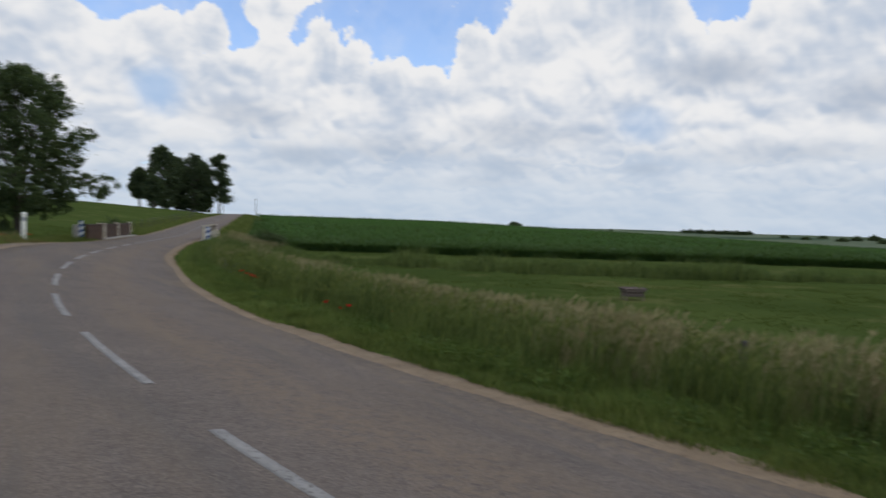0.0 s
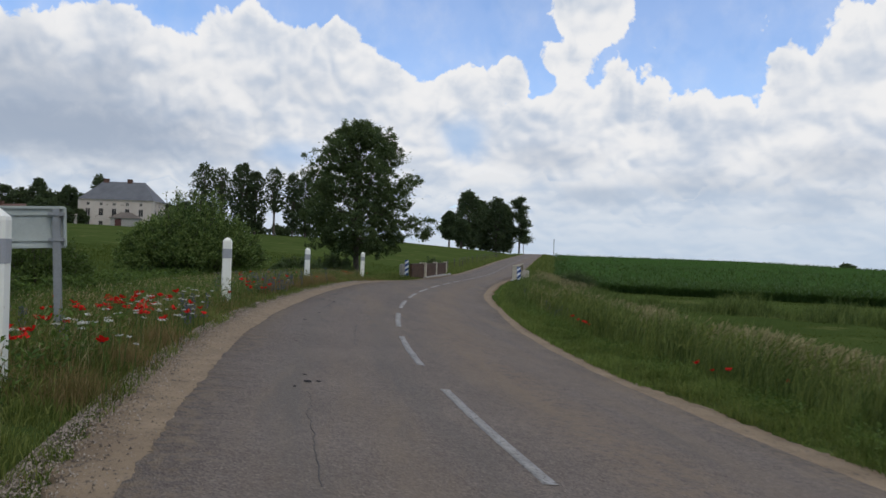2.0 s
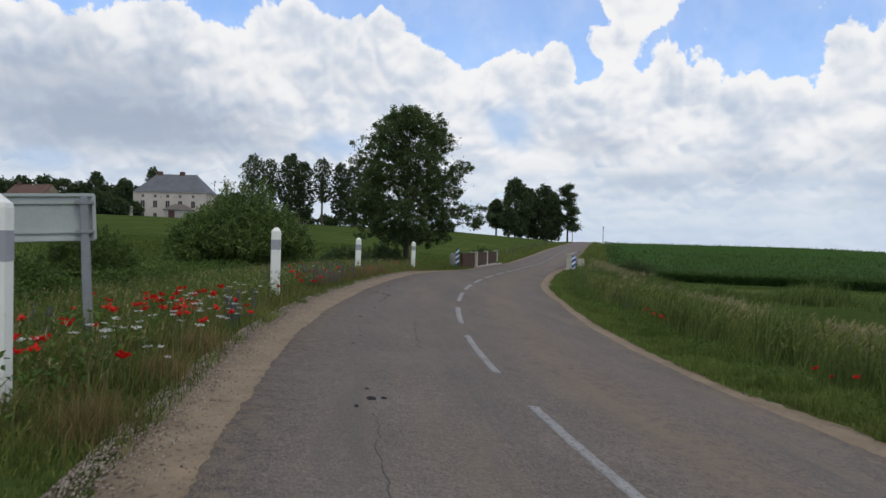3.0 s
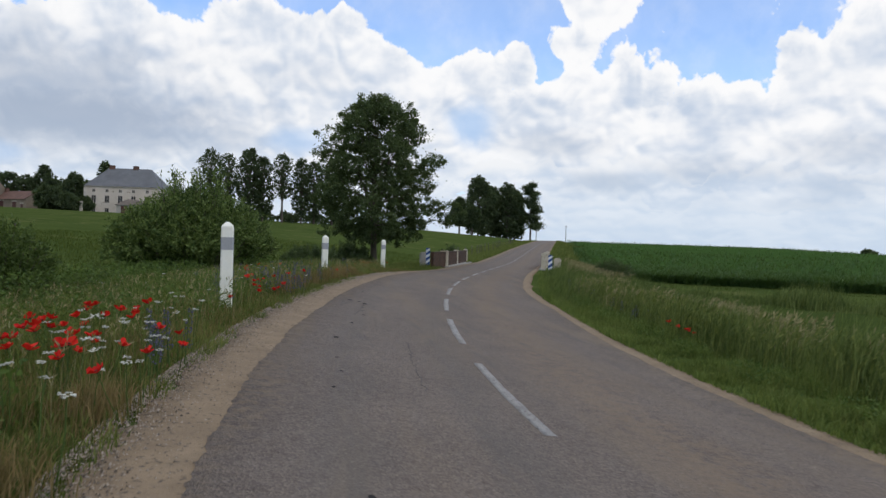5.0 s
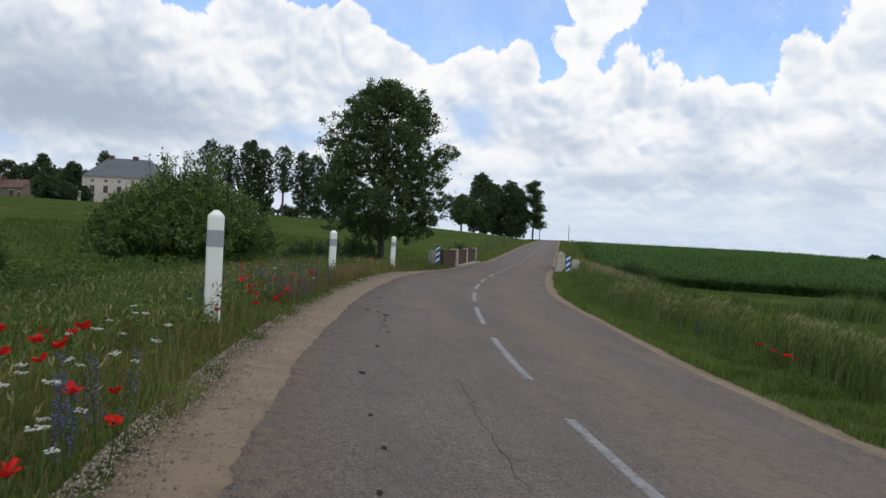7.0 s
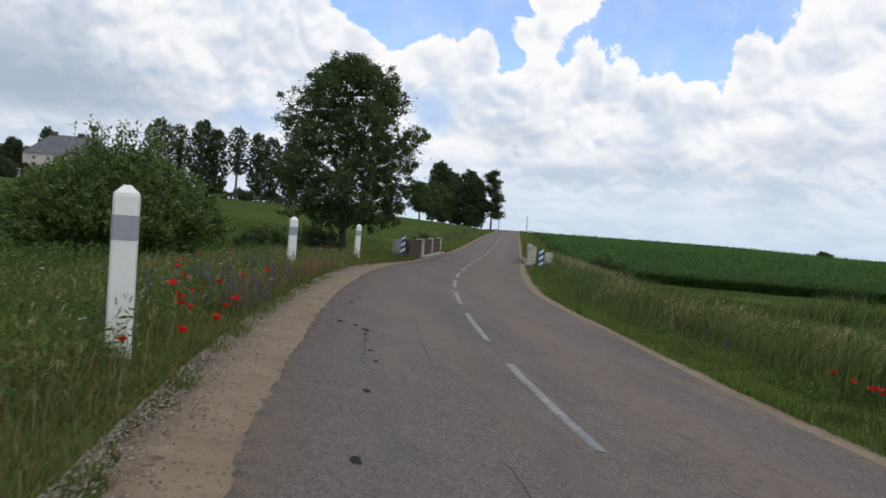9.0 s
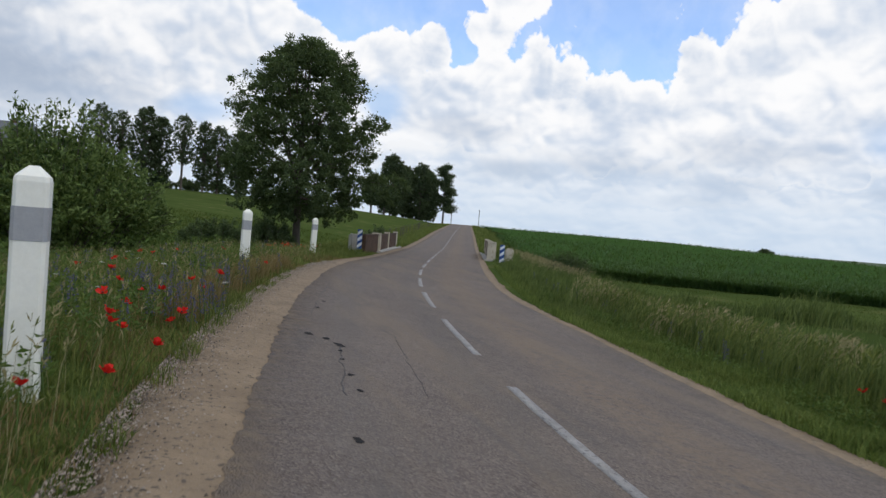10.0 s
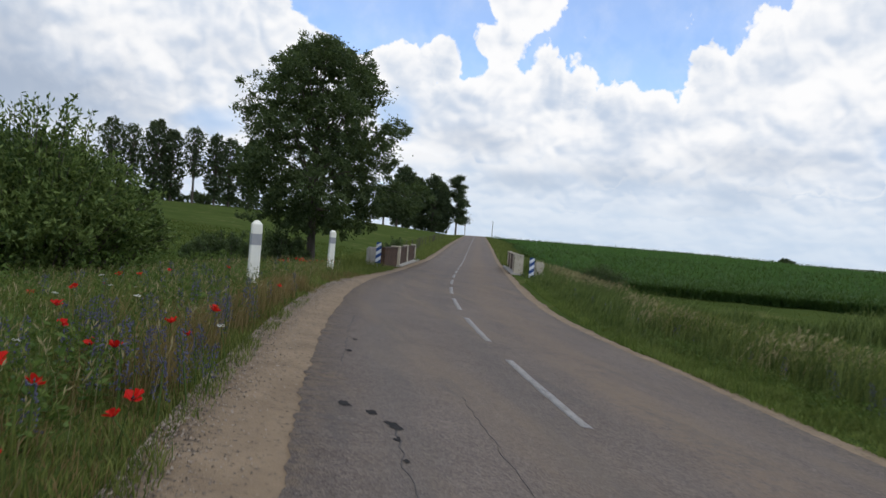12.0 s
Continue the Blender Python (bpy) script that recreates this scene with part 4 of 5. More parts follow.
# ---- shrubs ----
def shrub(name, x, y, rx, ry, h, shoots, per, leaf, seed, mat, label, spill=0.14, wands=0):
    """Many upright shoots from one stool, set with narrow leaves."""
    r = np.random.default_rng(seed)
    thing = new(name)
    thing.location = (x, y, ground_z(x, y) - 0.03)
    bm, pos, out = bmesh.new(), [], []
    for k in range(shoots):
        a, u = r.uniform(0, 2 * math.pi), math.sqrt(r.uniform(0, 1))
        u = min(u, 1.0)
        tip_h = h * math.sqrt(max(0.05, 1 - 0.86 * u ** 2.4)) * r.uniform(0.72, 1.0 + spill)
        if k < wands:
            u = 0.45 * u
            tip_h = h * r.uniform(1.1, 1.34)
        foot = np.array([math.cos(a) * rx * u * 0.55, math.sin(a) * ry * u * 0.55, 0.0])
        tip = np.array([math.cos(a) * rx * u * 1.02, math.sin(a) * ry * u * 1.02, tip_h]) + r.normal(0, 0.07, 3)
        knee = foot * 0.4 + tip * 0.6 + np.array([0, 0, 0.08 * h])
        if k % 3 == 0:
            tube(bm, [foot, knee, tip], [0.022, 0.014, 0.004], 4)
        n = per
        f = r.uniform(0.0, 1, n) ** 0.62
        q = np.where(f[:, None] < 0.6, foot + (knee - foot) * (f / 0.6)[:, None], knee + (tip - knee) * ((f - 0.6) / 0.4)[:, None])
        pos.append(q + r.normal(0, 0.085, (n, 3)) * (0.35 + 1.2 * (1 - f))[:, None])
        o = (tip - knee) / np.linalg.norm(tip - knee)
        out.append(np.tile(o * 0.8, (n, 1)))
    tagged(part("stem_thicket", bm, BARK, thing), kind="stuff")
    v, t = leaves(np.concatenate(pos), np.concatenate(out), leaf, leaf * 0.36)
    c = new("foliage", fast_mesh("foliage", v, t, [mat]))
    c.parent = thing
    tagged(c, kind="stuff")
    return tagged(thing, label, "shrub")


shrub("willow_bush", -4.95, 31.0, 2.85, 2.6, 2.85, 1150, 62, 0.14, 11, WILLOW, "large rounded green willow bush on the verge", 0.10, wands=46)
shrub("shrub", -6.35, 19.6, 1.0, 1.1, 1.5, 230, 60, 0.10, 12, HAZEL, "small dark-green shrub beside the ditch")
shrub("shrub", -6.9, 16.6, 1.1, 1.6, 1.1, 190, 60, 0.09, 13, HAZEL, "low green shrub beside the ditch")
shrub("shrub", -1.1, 40.5, 1.5, 1.0, 1.35, 170, 60, 0.12, 14, LEAF, "dark low shrub near the roadside tree")
shrub("shrub", 0.9, 43.2, 1.3, 1.0, 1.6, 170, 60, 0.12, 15, LEAF, "dark low shrub at the foot of the tree")
shrub("shrub", 9.6, 60.5, 1.1, 1.0, 1.3, 120, 50, 0.12, 16, LEAF, "dark shrub past the bridge parapet")
shrub("shrub", 17.2, 46.4, 1.5, 1.0, 1.5, 150, 50, 0.12, 17, LEAF, "dark shrub at the stream bank")


# ---- manor and farm ----
def quad_roof(hx, hy, z0, rise, ridge, over=0.4):
    bm = bmesh.new()
    a, b = hx + over, hy + over
    lo = [bm.verts.new(c) for c in ((-a, -b, z0), (a, -b, z0), (a, b, z0), (-a, b, z0))]
    hi = [bm.verts.new((-ridge, 0, z0 + rise)), bm.verts.new((ridge, 0, z0 + rise))]
    bm.faces.new((lo[0], lo[1], hi[1], hi[0])), bm.faces.new((lo[1], lo[2], hi[1]))
    bm.faces.new((lo[2], lo[3], hi[0], hi[1])), bm.faces.new((lo[3], lo[0], hi[0])), bm.faces.new(lo[::-1])
    return bm


def window(parent, x, z, w, h, y, side=False, turn=0):
    win = part("window", boxed(-w / 2, w / 2, -0.06, 0.06, 0, h), DARK, parent, "dark window in a stone surround")
    win.matrix_basis = pose(x, y, z, 0, 0, turn)
    bm = bmesh.new()
    t = 0.17
    for a, b, c, e in ((-w / 2 - t, -w / 2, -t, h + t), (w / 2, w / 2 + t, -t, h + t), (-w / 2, w / 2, h, h + t), (-w / 2, w / 2, -t, 0)):
        box(bm, a, b, -0.10, 0.10, c, e)
    box(bm, -0.05, 0.05, -0.085, 0.05, 0, h)
    part("window_frame", bm, QUOIN, win)


def house_at(az_, dist, turn, lift=0.0):
    x, y = polar(az_, dist)
    return pose(x, y, ground_z(x, y) + lift, 0, 0, turn)


manor = new("manor_house")
manor.matrix_world = house_at(-14.45, 247, -4)
HX, HY, EAVE = 11.2, 7.0, 8.2
part("wall", boxed(-HX, HX, -HY, HY, -1.5, EAVE), WALL, manor, "pale limewashed wall")
part("roof", quad_roof(HX, HY, EAVE, 6.3, 6.6), SLATE, manor, "grey hipped slate roof")
part("cornice", boxed(-HX - 0.25, HX + 0.25, -HY - 0.25, HY + 0.25, EAVE - 0.3, EAVE - 0.02), QUOIN, manor)
part("string_course", boxed(-HX - 0.06, HX + 0.06, -HY - 0.06, HY + 0.06, 1.9, 2.12), QUOIN, manor)
for sx in (-1, 1):
    part("quoin", boxed(sx * HX - 0.45, sx * HX + 0.45, -HY - 0.07, -HY + 0.5, -1.5, EAVE - 0.3), QUOIN, manor)
for x in (-8.6, -4.6, -0.6, 3.4, 7.6):
    window(manor, x, 6.3, 0.8, 0.85, -HY)
    window(manor, x, 3.0, 1.25, 2.2, -HY)
    window(manor, x, -0.3, 1.1, 1.5, -HY)
for y in (-4.2, 0, 4.2):
    window(manor, HX, 6.3, 0.8, 0.85, y, turn=90)
    window(manor, HX, 3.0, 1.25, 2.2, y, turn=90)
for x in (-5.6, 1.8):
    part("chimney", boxed(x - 0.8, x + 0.8, -0.5, 0.5, EAVE + 3.6, EAVE + 7.2, 0.05), TILES, manor, "brick chimney")
tagged(manor, "pale two-storey manor with grey hipped slate roof", "house")



def gable_roof(x0, x1, half, z0, rise):
    bm = bmesh.new()
    lo = [bm.verts.new(c) for c in ((x0, -half, z0), (x1, -half, z0), (x1, half, z0), (x0, half, z0))]
    hi = [bm.verts.new((x0, 0, z0 + rise)), bm.verts.new((x1, 0, z0 + rise))]
    bm.faces.new((lo[0], lo[1], hi[1], hi[0])), bm.faces.new((lo[2], lo[3], hi[0], hi[1]))
    bm.faces.new((lo[1], lo[2], hi[1])), bm.faces.new((lo[3], lo[0], hi[0])), bm.faces.new(lo[::-1])
    return bm


def farm_building(az_, dist, turn, x0, x1, half, wall_h, rise, doors, label, category):
    """A stone building under a gabled tile roof that stops short of its gable walls' faces."""
    thing = new("farm_building")
    thing.matrix_world = house_at(az_, dist, turn)
    bm = boxed(x0, x1, -half, half, -1.5, wall_h)
    for x in (x0, x1 - 0.4):
        ends = [bm.verts.new((xx, yy, zz)) for xx in (x, x + 0.4) for yy, zz in ((-half, wall_h), (half, wall_h), (0, wall_h + rise - 0.12))]
        bm.faces.new(ends[:3][::-1]), bm.faces.new(ends[3:])
    part("wall", bm, BARN_STONE, thing, "dull brown stone wall")
    part("roof", gable_roof(x0 + 0.1, x1 - 0.1, half + 0.45, wall_h - 0.1, rise + 0.1), TILES, thing, "faded red-brown clay tile roof")
    for x, w2, h2 in doors:
        door = part("door", boxed(x - w2 / 2, x + w2 / 2, -half - 0.06, -half + 0.1, -0.4, h2), RUSTY, thing, "brown wooden door")
        part("lintel", boxed(x - w2 / 2 - 0.25, x + w2 / 2 + 0.25, -half - 0.09, -half + 0.1, h2, h2 + 0.25), QUOIN, door)
    part("chimney", boxed(x0 + 1.4, x0 + 2.3, -0.45, 0.45, wall_h + rise - 0.7, wall_h + rise + 0.9, 0.05), TILES, thing, "brick chimney")
    return tagged(thing, label, category, "farm buildings by the manor")


farm_building(-21.4, 238, -34, -9.0, 6.5, 3.6, 2.4, 2.5, ((-4.5, 2.4, 1.9), (1.5, 1.6, 1.6), (4.8, 0.9, 1.0)), "low stone barn with faded red tile roof", "barn")
farm_building(-24.0, 246, -20, -8.0, 6.0, 4.0, 4.6, 3.6, ((-4.0, 1.4, 2.1), (2.5, 1.4, 2.1)), "stone farmhouse with faded red tile roof", "house")

shed = new("shed")
shed.matrix_world = house_at(-14.3, 226, 14)
part("wall", boxed(-4.2, 4.2, -2.6, 2.6, -1.5, 2.5), CONCRETE, shed, "dull stone wall")
part("roof", quad_roof(4.2, 2.6, 2.4, 1.8, 1.4), SHED_ROOF, shed, "brown old tile roof")
# no opening is cut: a dark slab stands for the shade inside the doorway
part("door", boxed(-3.0, -1.2, -2.68, -2.5, -0.6, 2.1), RUSTY, shed, "dark slab for the shade in an open doorway")
tagged(shed, "small stone shed with brown hipped roof", "shed")
gate = new("stone_gateway")
gate.matrix_world = house_at(-18.1, 221, 0)
for x in (-1.5, 1.5):
    part("pillar", boxed(x - 0.35, x + 0.35, -0.35, 0.35, -1.0, 2.3, 0.04), QUOIN, gate)
part("lintel", boxed(-1.9, 1.9, -0.35, 0.35, 2.3, 2.7, 0.04), QUOIN, gate)
tagged(gate, "small stone gateway at the pasture edge", "gateway")


# ---- wooden feed trough, stake, pole, fence ----
def polar0(a, dist):
    return dist * math.sin(radians(a)), dist * math.cos(radians(a))


tx, ty = polar0(49.85, 25.2)
trough = new("feed_trough")
trough.matrix_world = pose(tx, ty, ground_z(tx, ty), 0, 0, -28) @ Matrix.Diagonal((0.85, 0.85, 0.85, 1))
plank = bpy.data.meshes.new("plank")
_b = boxed(-0.39, 0.39, -0.015, 0.015, -0.062, 0.062, 0.006)
_b.to_mesh(plank)
_b.free()
plank.materials.append(WOOD)
for k in range(3):
    flare = 0.16 * k
    for yy, tip in ((-1, 28), (1, -28)):
        share("plank", plank, trough, pose(0, yy * (0.20 + 0.5 * flare), 0.22 + k * 0.125, tip, 0, 0))
    for xx, tip in ((-1, -28), (1, 28)):
        share("plank", plank, trough, pose(xx * (0.30 + 0.5 * flare), 0, 0.22 + k * 0.125, 0, 0, 90) @ pose(0, 0, 0, tip) @ Matrix.Diagonal((0.62 + 0.25 * k / 2, 1, 1, 1)))
for xx in (-0.36, 0.36):
    for yy in (-0.26, 0.26):
        part("corner_post", boxed(xx - 0.03, xx + 0.03, yy - 0.03, yy + 0.03, -0.1, 0.46, 0.008), WOOD, trough)
part("lining", boxed(-0.27, 0.27, -0.18, 0.18, 0.16, 0.36), RUSTY, trough, "dark rusty lining")
tagged(trough, "weathered wooden feed trough in the pasture", "trough")

sx, sy = polar0(58.15, 10.0)
stake = obj("fence_stake", tube(bmesh.new(), [(0, 0, -0.3), (0.01, 0, 0.5), (0.03, 0.01, 1.0)], [0.05, 0.048, 0.042], 8), POLE)
stake.location = (sx, sy, ground_z(sx, sy))
tagged(stake, "dark weathered wooden fence stake in long grass", "stake")

px, py = polar(20.1, 250)
pole = new("utility_pole")
pole.location = (px, py, ground_z(px, py))
part("shaft", tube(bmesh.new(), [(0, 0, -0.5), (0, 0, 6.0)], [0.13, 0.09], 8), POLE, pole)
part("crossarm", boxed(-0.35, 0.35, -0.04, 0.04, 5.7, 5.8), POLE, pole)
tagged(pole, "thin grey utility pole at the road's crest", "utility pole")
px, py = polar(17.75, 190)
pole2 = new("utility_pole")
pole2.location = (px, py, ground_z(px, py))
part("shaft", tube(bmesh.new(), [(0, 0, -0.5), (0, 0, 3.2)], [0.1, 0.08], 8), POLE, pole2)
tagged(pole2, "short grey pole beside the grove", "utility pole")

_b = tube(bmesh.new(), [(0, 0, -0.3), (0.01, 0, 0.6), (0, 0.01, 1.15)], [0.042, 0.04, 0.036], 7)
first = obj("fence_post", _b, POLE)
first.location = at(62, -5.2)
tagged(first, "grey wooden fence post along the pasture", "fence post", "fence posts along the climbing road")
for k in range(1, 22):
    copy_thing(first, Matrix.Translation(at(62 + k * 3.6, -5.2 - 0.2 * math.sin(k))) @ pose(0, 0, 0, 2 * math.sin(k * 2.1), 2.5 * math.cos(k * 1.7), 40 * k))


# ---- maize field ----
EDGE_A, EDGE_D = np.array([20.0, 53.0]), np.array([0.80, -0.60])
EDGE_N = np.array([0.60, 0.80])


def field_xy(u, v):
    """u metres along the field's front edge, v metres into the field."""
    return EDGE_A[0] + EDGE_D[0] * u + EDGE_N[0] * v, EDGE_A[1] + EDGE_D[1] * u + EDGE_N[1] * v


us = np.concatenate([np.arange(-110, 90, 2.0), np.arange(90, 420, 12)])
vs = np.concatenate([np.array([0.6, 1.1]), np.arange(1.6, 12, 0.8), np.arange(12, 60, 2.5), np.arange(60, 250, 8)])
U, V = np.meshgrid(us, vs)
FX, FY = field_xy(U, V)
yc, d = sd(FX, FY)
keep_ = (d > np.where(yc > 70, 5.6, 8.0)).reshape(U.shape)
bump_ = np.array([noise.noise((a * 0.9, b * 0.9, 2.1)) for a, b in zip(FX.ravel(), FY.ravel())]).reshape(U.shape)
FZ = land(FX, FY) - 0.05 + (0.67 + 0.10 * bump_) * soft((V - 0.3) / 2.2)
m_, n_ = U.shape
q = (np.arange(m_ - 1)[:, None] * n_ + np.arange(n_ - 1)[None])
ok = (keep_[:-1, :-1] & keep_[1:, :-1] & keep_[:-1, 1:] & keep_[1:, 1:]).ravel()
q = q.ravel()[ok]
t = np.stack([np.c_[q, q + 1, q + n_ + 1], np.c_[q, q + n_ + 1, q + n_]], 1).reshape(-1, 3)
canopy = new("maize_canopy", fast_mesh("maize_canopy", np.stack([FX, FY, FZ], -1).reshape(-1, 3), t[:, ::-1], [CROP], smooth=True))
tagged(canopy, "dark-green canopy of the young maize field", "maize field", kind="stuff")


def maize(n, u0, u1, v0, v1, size, per):
    u = rng.uniform(u0, u1, n)
    v = v0 + np.round(rng.uniform(0, 1, n) ** 1.3 * (v1 - v0) / 0.75) * 0.75 + rng.normal(0, 0.05, n)
    x, y = field_xy(u, v)
    _, d = sd(x, y)
    x, y = x[d > 6.0], y[d > 6.0]
    z = land(x, y)
    k = np.repeat(np.arange(len(x)), per)
    h = rng.uniform(0.0, 1.0, len(k))
    pos = np.c_[x[k], y[k], z[k] + h * 0.62 * size]
    v_, t_ = blades(pos, rng.uniform(0.35, 0.6, len(k)) * size, np.full(len(k), 0.07) * size, spread=0.75)
    return v_, t_


v, t = merge([maize(15000, -16, 85, -0.8, 1.4, 0.72, 9), maize(11000, -16, 80, 0, 14, 0.95, 7), maize(14000, -60, 110, 12, 60, 1.05, 5), maize(9000, -120, 240, 55, 190, 1.15, 4)])
tagged(new("maize_plants", fast_mesh("maize_plants", v, t, [MAIZE])), "rows of young dark-green maize plants", "maize", kind="stuff")


# ---- grass ----
def scatter(n, y0, y1, d0, d1, bias=1.0):
    y = y0 + (y1 - y0) * rng.uniform(0, 1, n) ** bias
    d = rng.uniform(d0, d1, n)
    return y, d


def patchy(y, d, scale, seed, cut):
    v = np.array([noise.noise((a * scale, b * scale, seed)) for a, b in zip(y, d)])
    return v > cut


def sward(name, label, mat, n, y0, y1, d0, d1, h0, h1, w, lean=(0.1, 0.0), spread=0.35, bias=1.0, patch=None, ramp=None, tuft=0.7):
    y, d = scatter(n, y0, y1, d0, d1, bias)
    if patch:
        k = patchy(y, d, *patch)
        y, d = y[k], d[k]
    h = rng.uniform(h0, h1, len(y))
    if ramp:
        h = h * ramp(y, d)
    if tuft:
        h = h * np.clip(0.85 + tuft * np.array([noise.noise((a * 1.6, b * 1.6, 6.6)) + 0.6 * noise.noise((a * 4.0, b * 4.0, 1.6)) for a, b in zip(y, d)]), 0.3, 1.6)
    v, t = blades(at(y, d, -0.03), h, np.full(len(y), w) * rng.uniform(0.6, 1.4, len(y)), lean, spread)
    return tagged(new(name, fast_mesh(name, v, t, [mat])), label, "grass", kind="stuff")


edge_l = lambda y, d: 0.25 + 0.75 * soft((-d - 2.8) / 1.2)
edge_r = lambda y, d: 0.30 + 0.70 * soft((d - 3.1) / 1.4)
sward("grass", "green verge grass beside the gravel", GRASS, 90000, 2, 24, -7.5, -2.85, 0.12, 0.38, 0.009, bias=1.1, ramp=edge_l, tuft=0.9)
sward("grass", "green verge grass beside the gravel", GRASS, 56000, 22, 48, -11, -2.9, 0.16, 0.42, 0.014, ramp=edge_l, tuft=0.9)
sward("grass", "short grass creeping onto the gravel", GRASS, 30000, 2, 26, -3.8, -2.78, 0.04, 0.15, 0.008, patch=(1.3, 31.3, -0.15))
sward("grass", "short grass creeping onto the gravel", GRASS, 42000, -4, 30, 3.30, 4.2, 0.05, 0.18, 0.009, patch=(1.1, 37.3, -0.35))
sward("reed_grass", "broad upright blades of tall grass", REED, 9000, -2, 32, 4.7, 7.5, 0.6, 1.05, 0.026, lean=(0.1, 0), spread=0.15, patch=(0.5, 23.3, 0.0))
sward("dry_grass", "reddish dry grass along the gravel edge", RUST_GRASS, 34000, 3, 38, -4.0, -2.86, 0.12, 0.36, 0.007, bias=0.8, patch=(0.45, 4.2, 0.0), ramp=edge_l)
sward("dry_grass", "reddish dry grass on the verge", RUST_GRASS, 14000, 3, 38, -6.5, -3.4, 0.2, 0.48, 0.007, patch=(0.45, 14.2, 0.1))
sward("grass", "fresh short grass along the sandy edge", LUSH, 34000, 11, 44, 3.06, 4.0, 0.05, 0.20, 0.011)
sward("grass", "short green grass at the road edge", LUSH, 84000, -4, 26, 3.34, 5.6, 0.12, 0.36, 0.010, ramp=edge_r, tuft=1.0)
sward("grass", "long green grass on the bank", REED, 56000, -4, 30, 4.5, 8.5, 0.40, 0.92, 0.015, lean=(0.18, -0.05), spread=0.24, tuft=0.9)
sward("grass", "long green grass on the bank", REED, 56000, 26, 60, 3.3, 9.0, 0.25, 0.70, 0.018, lean=(0.25, -0.08), spread=0.28, ramp=edge_r, tuft=0.9)
sward("grass", "pasture grass beyond the ditch", PASTURE, 56000, 6, 75, -32, -7, 0.08, 0.24, 0.03, tuft=1.2)
sward("grass", "grazed pasture grass", PASTURE, 80000, -10, 58, 8, 34, 0.04, 0.11, 0.03, tuft=0.5)
sward("grass", "verge grass of the climbing road", GRASS, 36000, 58, 190, 2.95, 9.5, 0.2, 0.5, 0.05, bias=1.5)
sward("grass", "verge grass of the climbing road", GRASS, 36000, 58, 190, -9, -2.95, 0.15, 0.4, 0.05, bias=1.5)


def seeding(label, n, y0, y1, d0, d1, h0, h1, w, head, lean, mat, patch=None, bias=1.0):
    """Thin stalks, each with a nodding seed head of three narrow spikelets."""
    y, d = scatter(n, y0, y1, d0, d1, bias)
    if patch:
        k = patchy(y, d, *patch)
        y, d = y[k], d[k]
    m = len(y)
    foot, h = at(y, d, -0.03), rng.uniform(h0, h1, m)
    bend = np.c_[rng.normal(lean[0], 0.16, m), rng.normal(lean[1], 0.16, m)] * h[:, None]
    turn = rng.uniform(0, 2 * np.pi, m)
    side = np.c_[np.cos(turn), np.sin(turn), np.zeros(m)] * (w / 2)
    mid, tip = foot + np.c_[bend * 0.35, h * 0.6], foot + np.c_[bend, h * 0.97]
    v = np.stack([foot - side, foot + side, mid - side, mid + side, tip], 1).reshape(-1, 3)
    k = np.arange(m)[:, None] * 5
    t = np.stack([k + [0, 1, 3], k + [0, 3, 2], k + [2, 3, 4]], 1).reshape(-1, 3)
    rep = np.repeat(np.arange(m), 3)
    along = (tip - mid)[rep]
    root = tip[rep] - along * rng.uniform(0.0, 0.35, (len(rep), 1))
    hv, ht = leaves(root, 3.0 * along / np.linalg.norm(along, axis=1)[:, None] + [0, 0, -0.4], head * rng.uniform(0.6, 1.3, len(rep)), head * 0.17)
    v, t = merge([(v, t), (hv, ht)])
    return tagged(new("seeding_grass", fast_mesh("seeding_grass", v, t, [mat])), label, "grass", kind="stuff")


BLOWN = (0.38, -0.1)
seeding("straw-coloured seeding grass blown over on the bank", 17000, -3, 14, 4.7, 8.2, 0.60, 1.08, 0.006, 0.12, BLOWN, DRY, (0.45, 9.3, 0.10))
seeding("straw-coloured seeding grass on the bank", 5000, 13, 28, 5.0, 8.4, 0.7, 1.05, 0.007, 0.13, BLOWN, DRY, (0.45, 19.3, 0.28))
seeding("straw-coloured seeding grass on the bank", 8500, 24, 62, 4.2, 8.0, 0.45, 0.85, 0.010, 0.14, BLOWN, DRY, (0.3, 5.3, 0.08))
seeding("thin pale seeding grass on the verge", 3600, 2, 34, -8.0, -3.1, 0.28, 0.52, 0.003, 0.06, (0.1, 0.0), DRY)
seeding("green seeding grass on the verge", 3600, 2, 34, -8.0, -3.1, 0.28, 0.55, 0.004, 0.06, (0.1, 0.0), GRASS)
seeding("green seeding grass on the bank", 5000, -3, 30, 4.0, 8.0, 0.5, 0.95, 0.006, 0.12, (0.25, 0.0), GRASS)


def tufts(spots, each, h0, h1, mat, label):
    """Dense small tufts of dry blades."""
    y = np.concatenate([rng.normal(a, 0.17, each) for a, b in spots])
    d = np.concatenate([rng.normal(b, 0.11, each) for a, b in spots])
    v, t = blades(at(y, d, -0.02), rng.uniform(h0, h1, len(y)), np.full(len(y), 0.006), (0.05, 0.0), 0.3)
    return tagged(new("dry_tuft", fast_mesh("dry_tuft", v, t, [mat])), label, "grass", kind="stuff")


tufts([(10.5, -3.08), (9.1, -3.1), (7.6, -3.1)], 420, 0.12, 0.30, RUST_GRASS, "tan dry tuft of grass beside the gravel")
tufts([(19.4 + 0.45 * k, -3.25 - 0.12 * (k % 3)) for k in range(20)], 330, 0.16, 0.42, RUST_GRASS, "tan dry grass along the gravel edge")


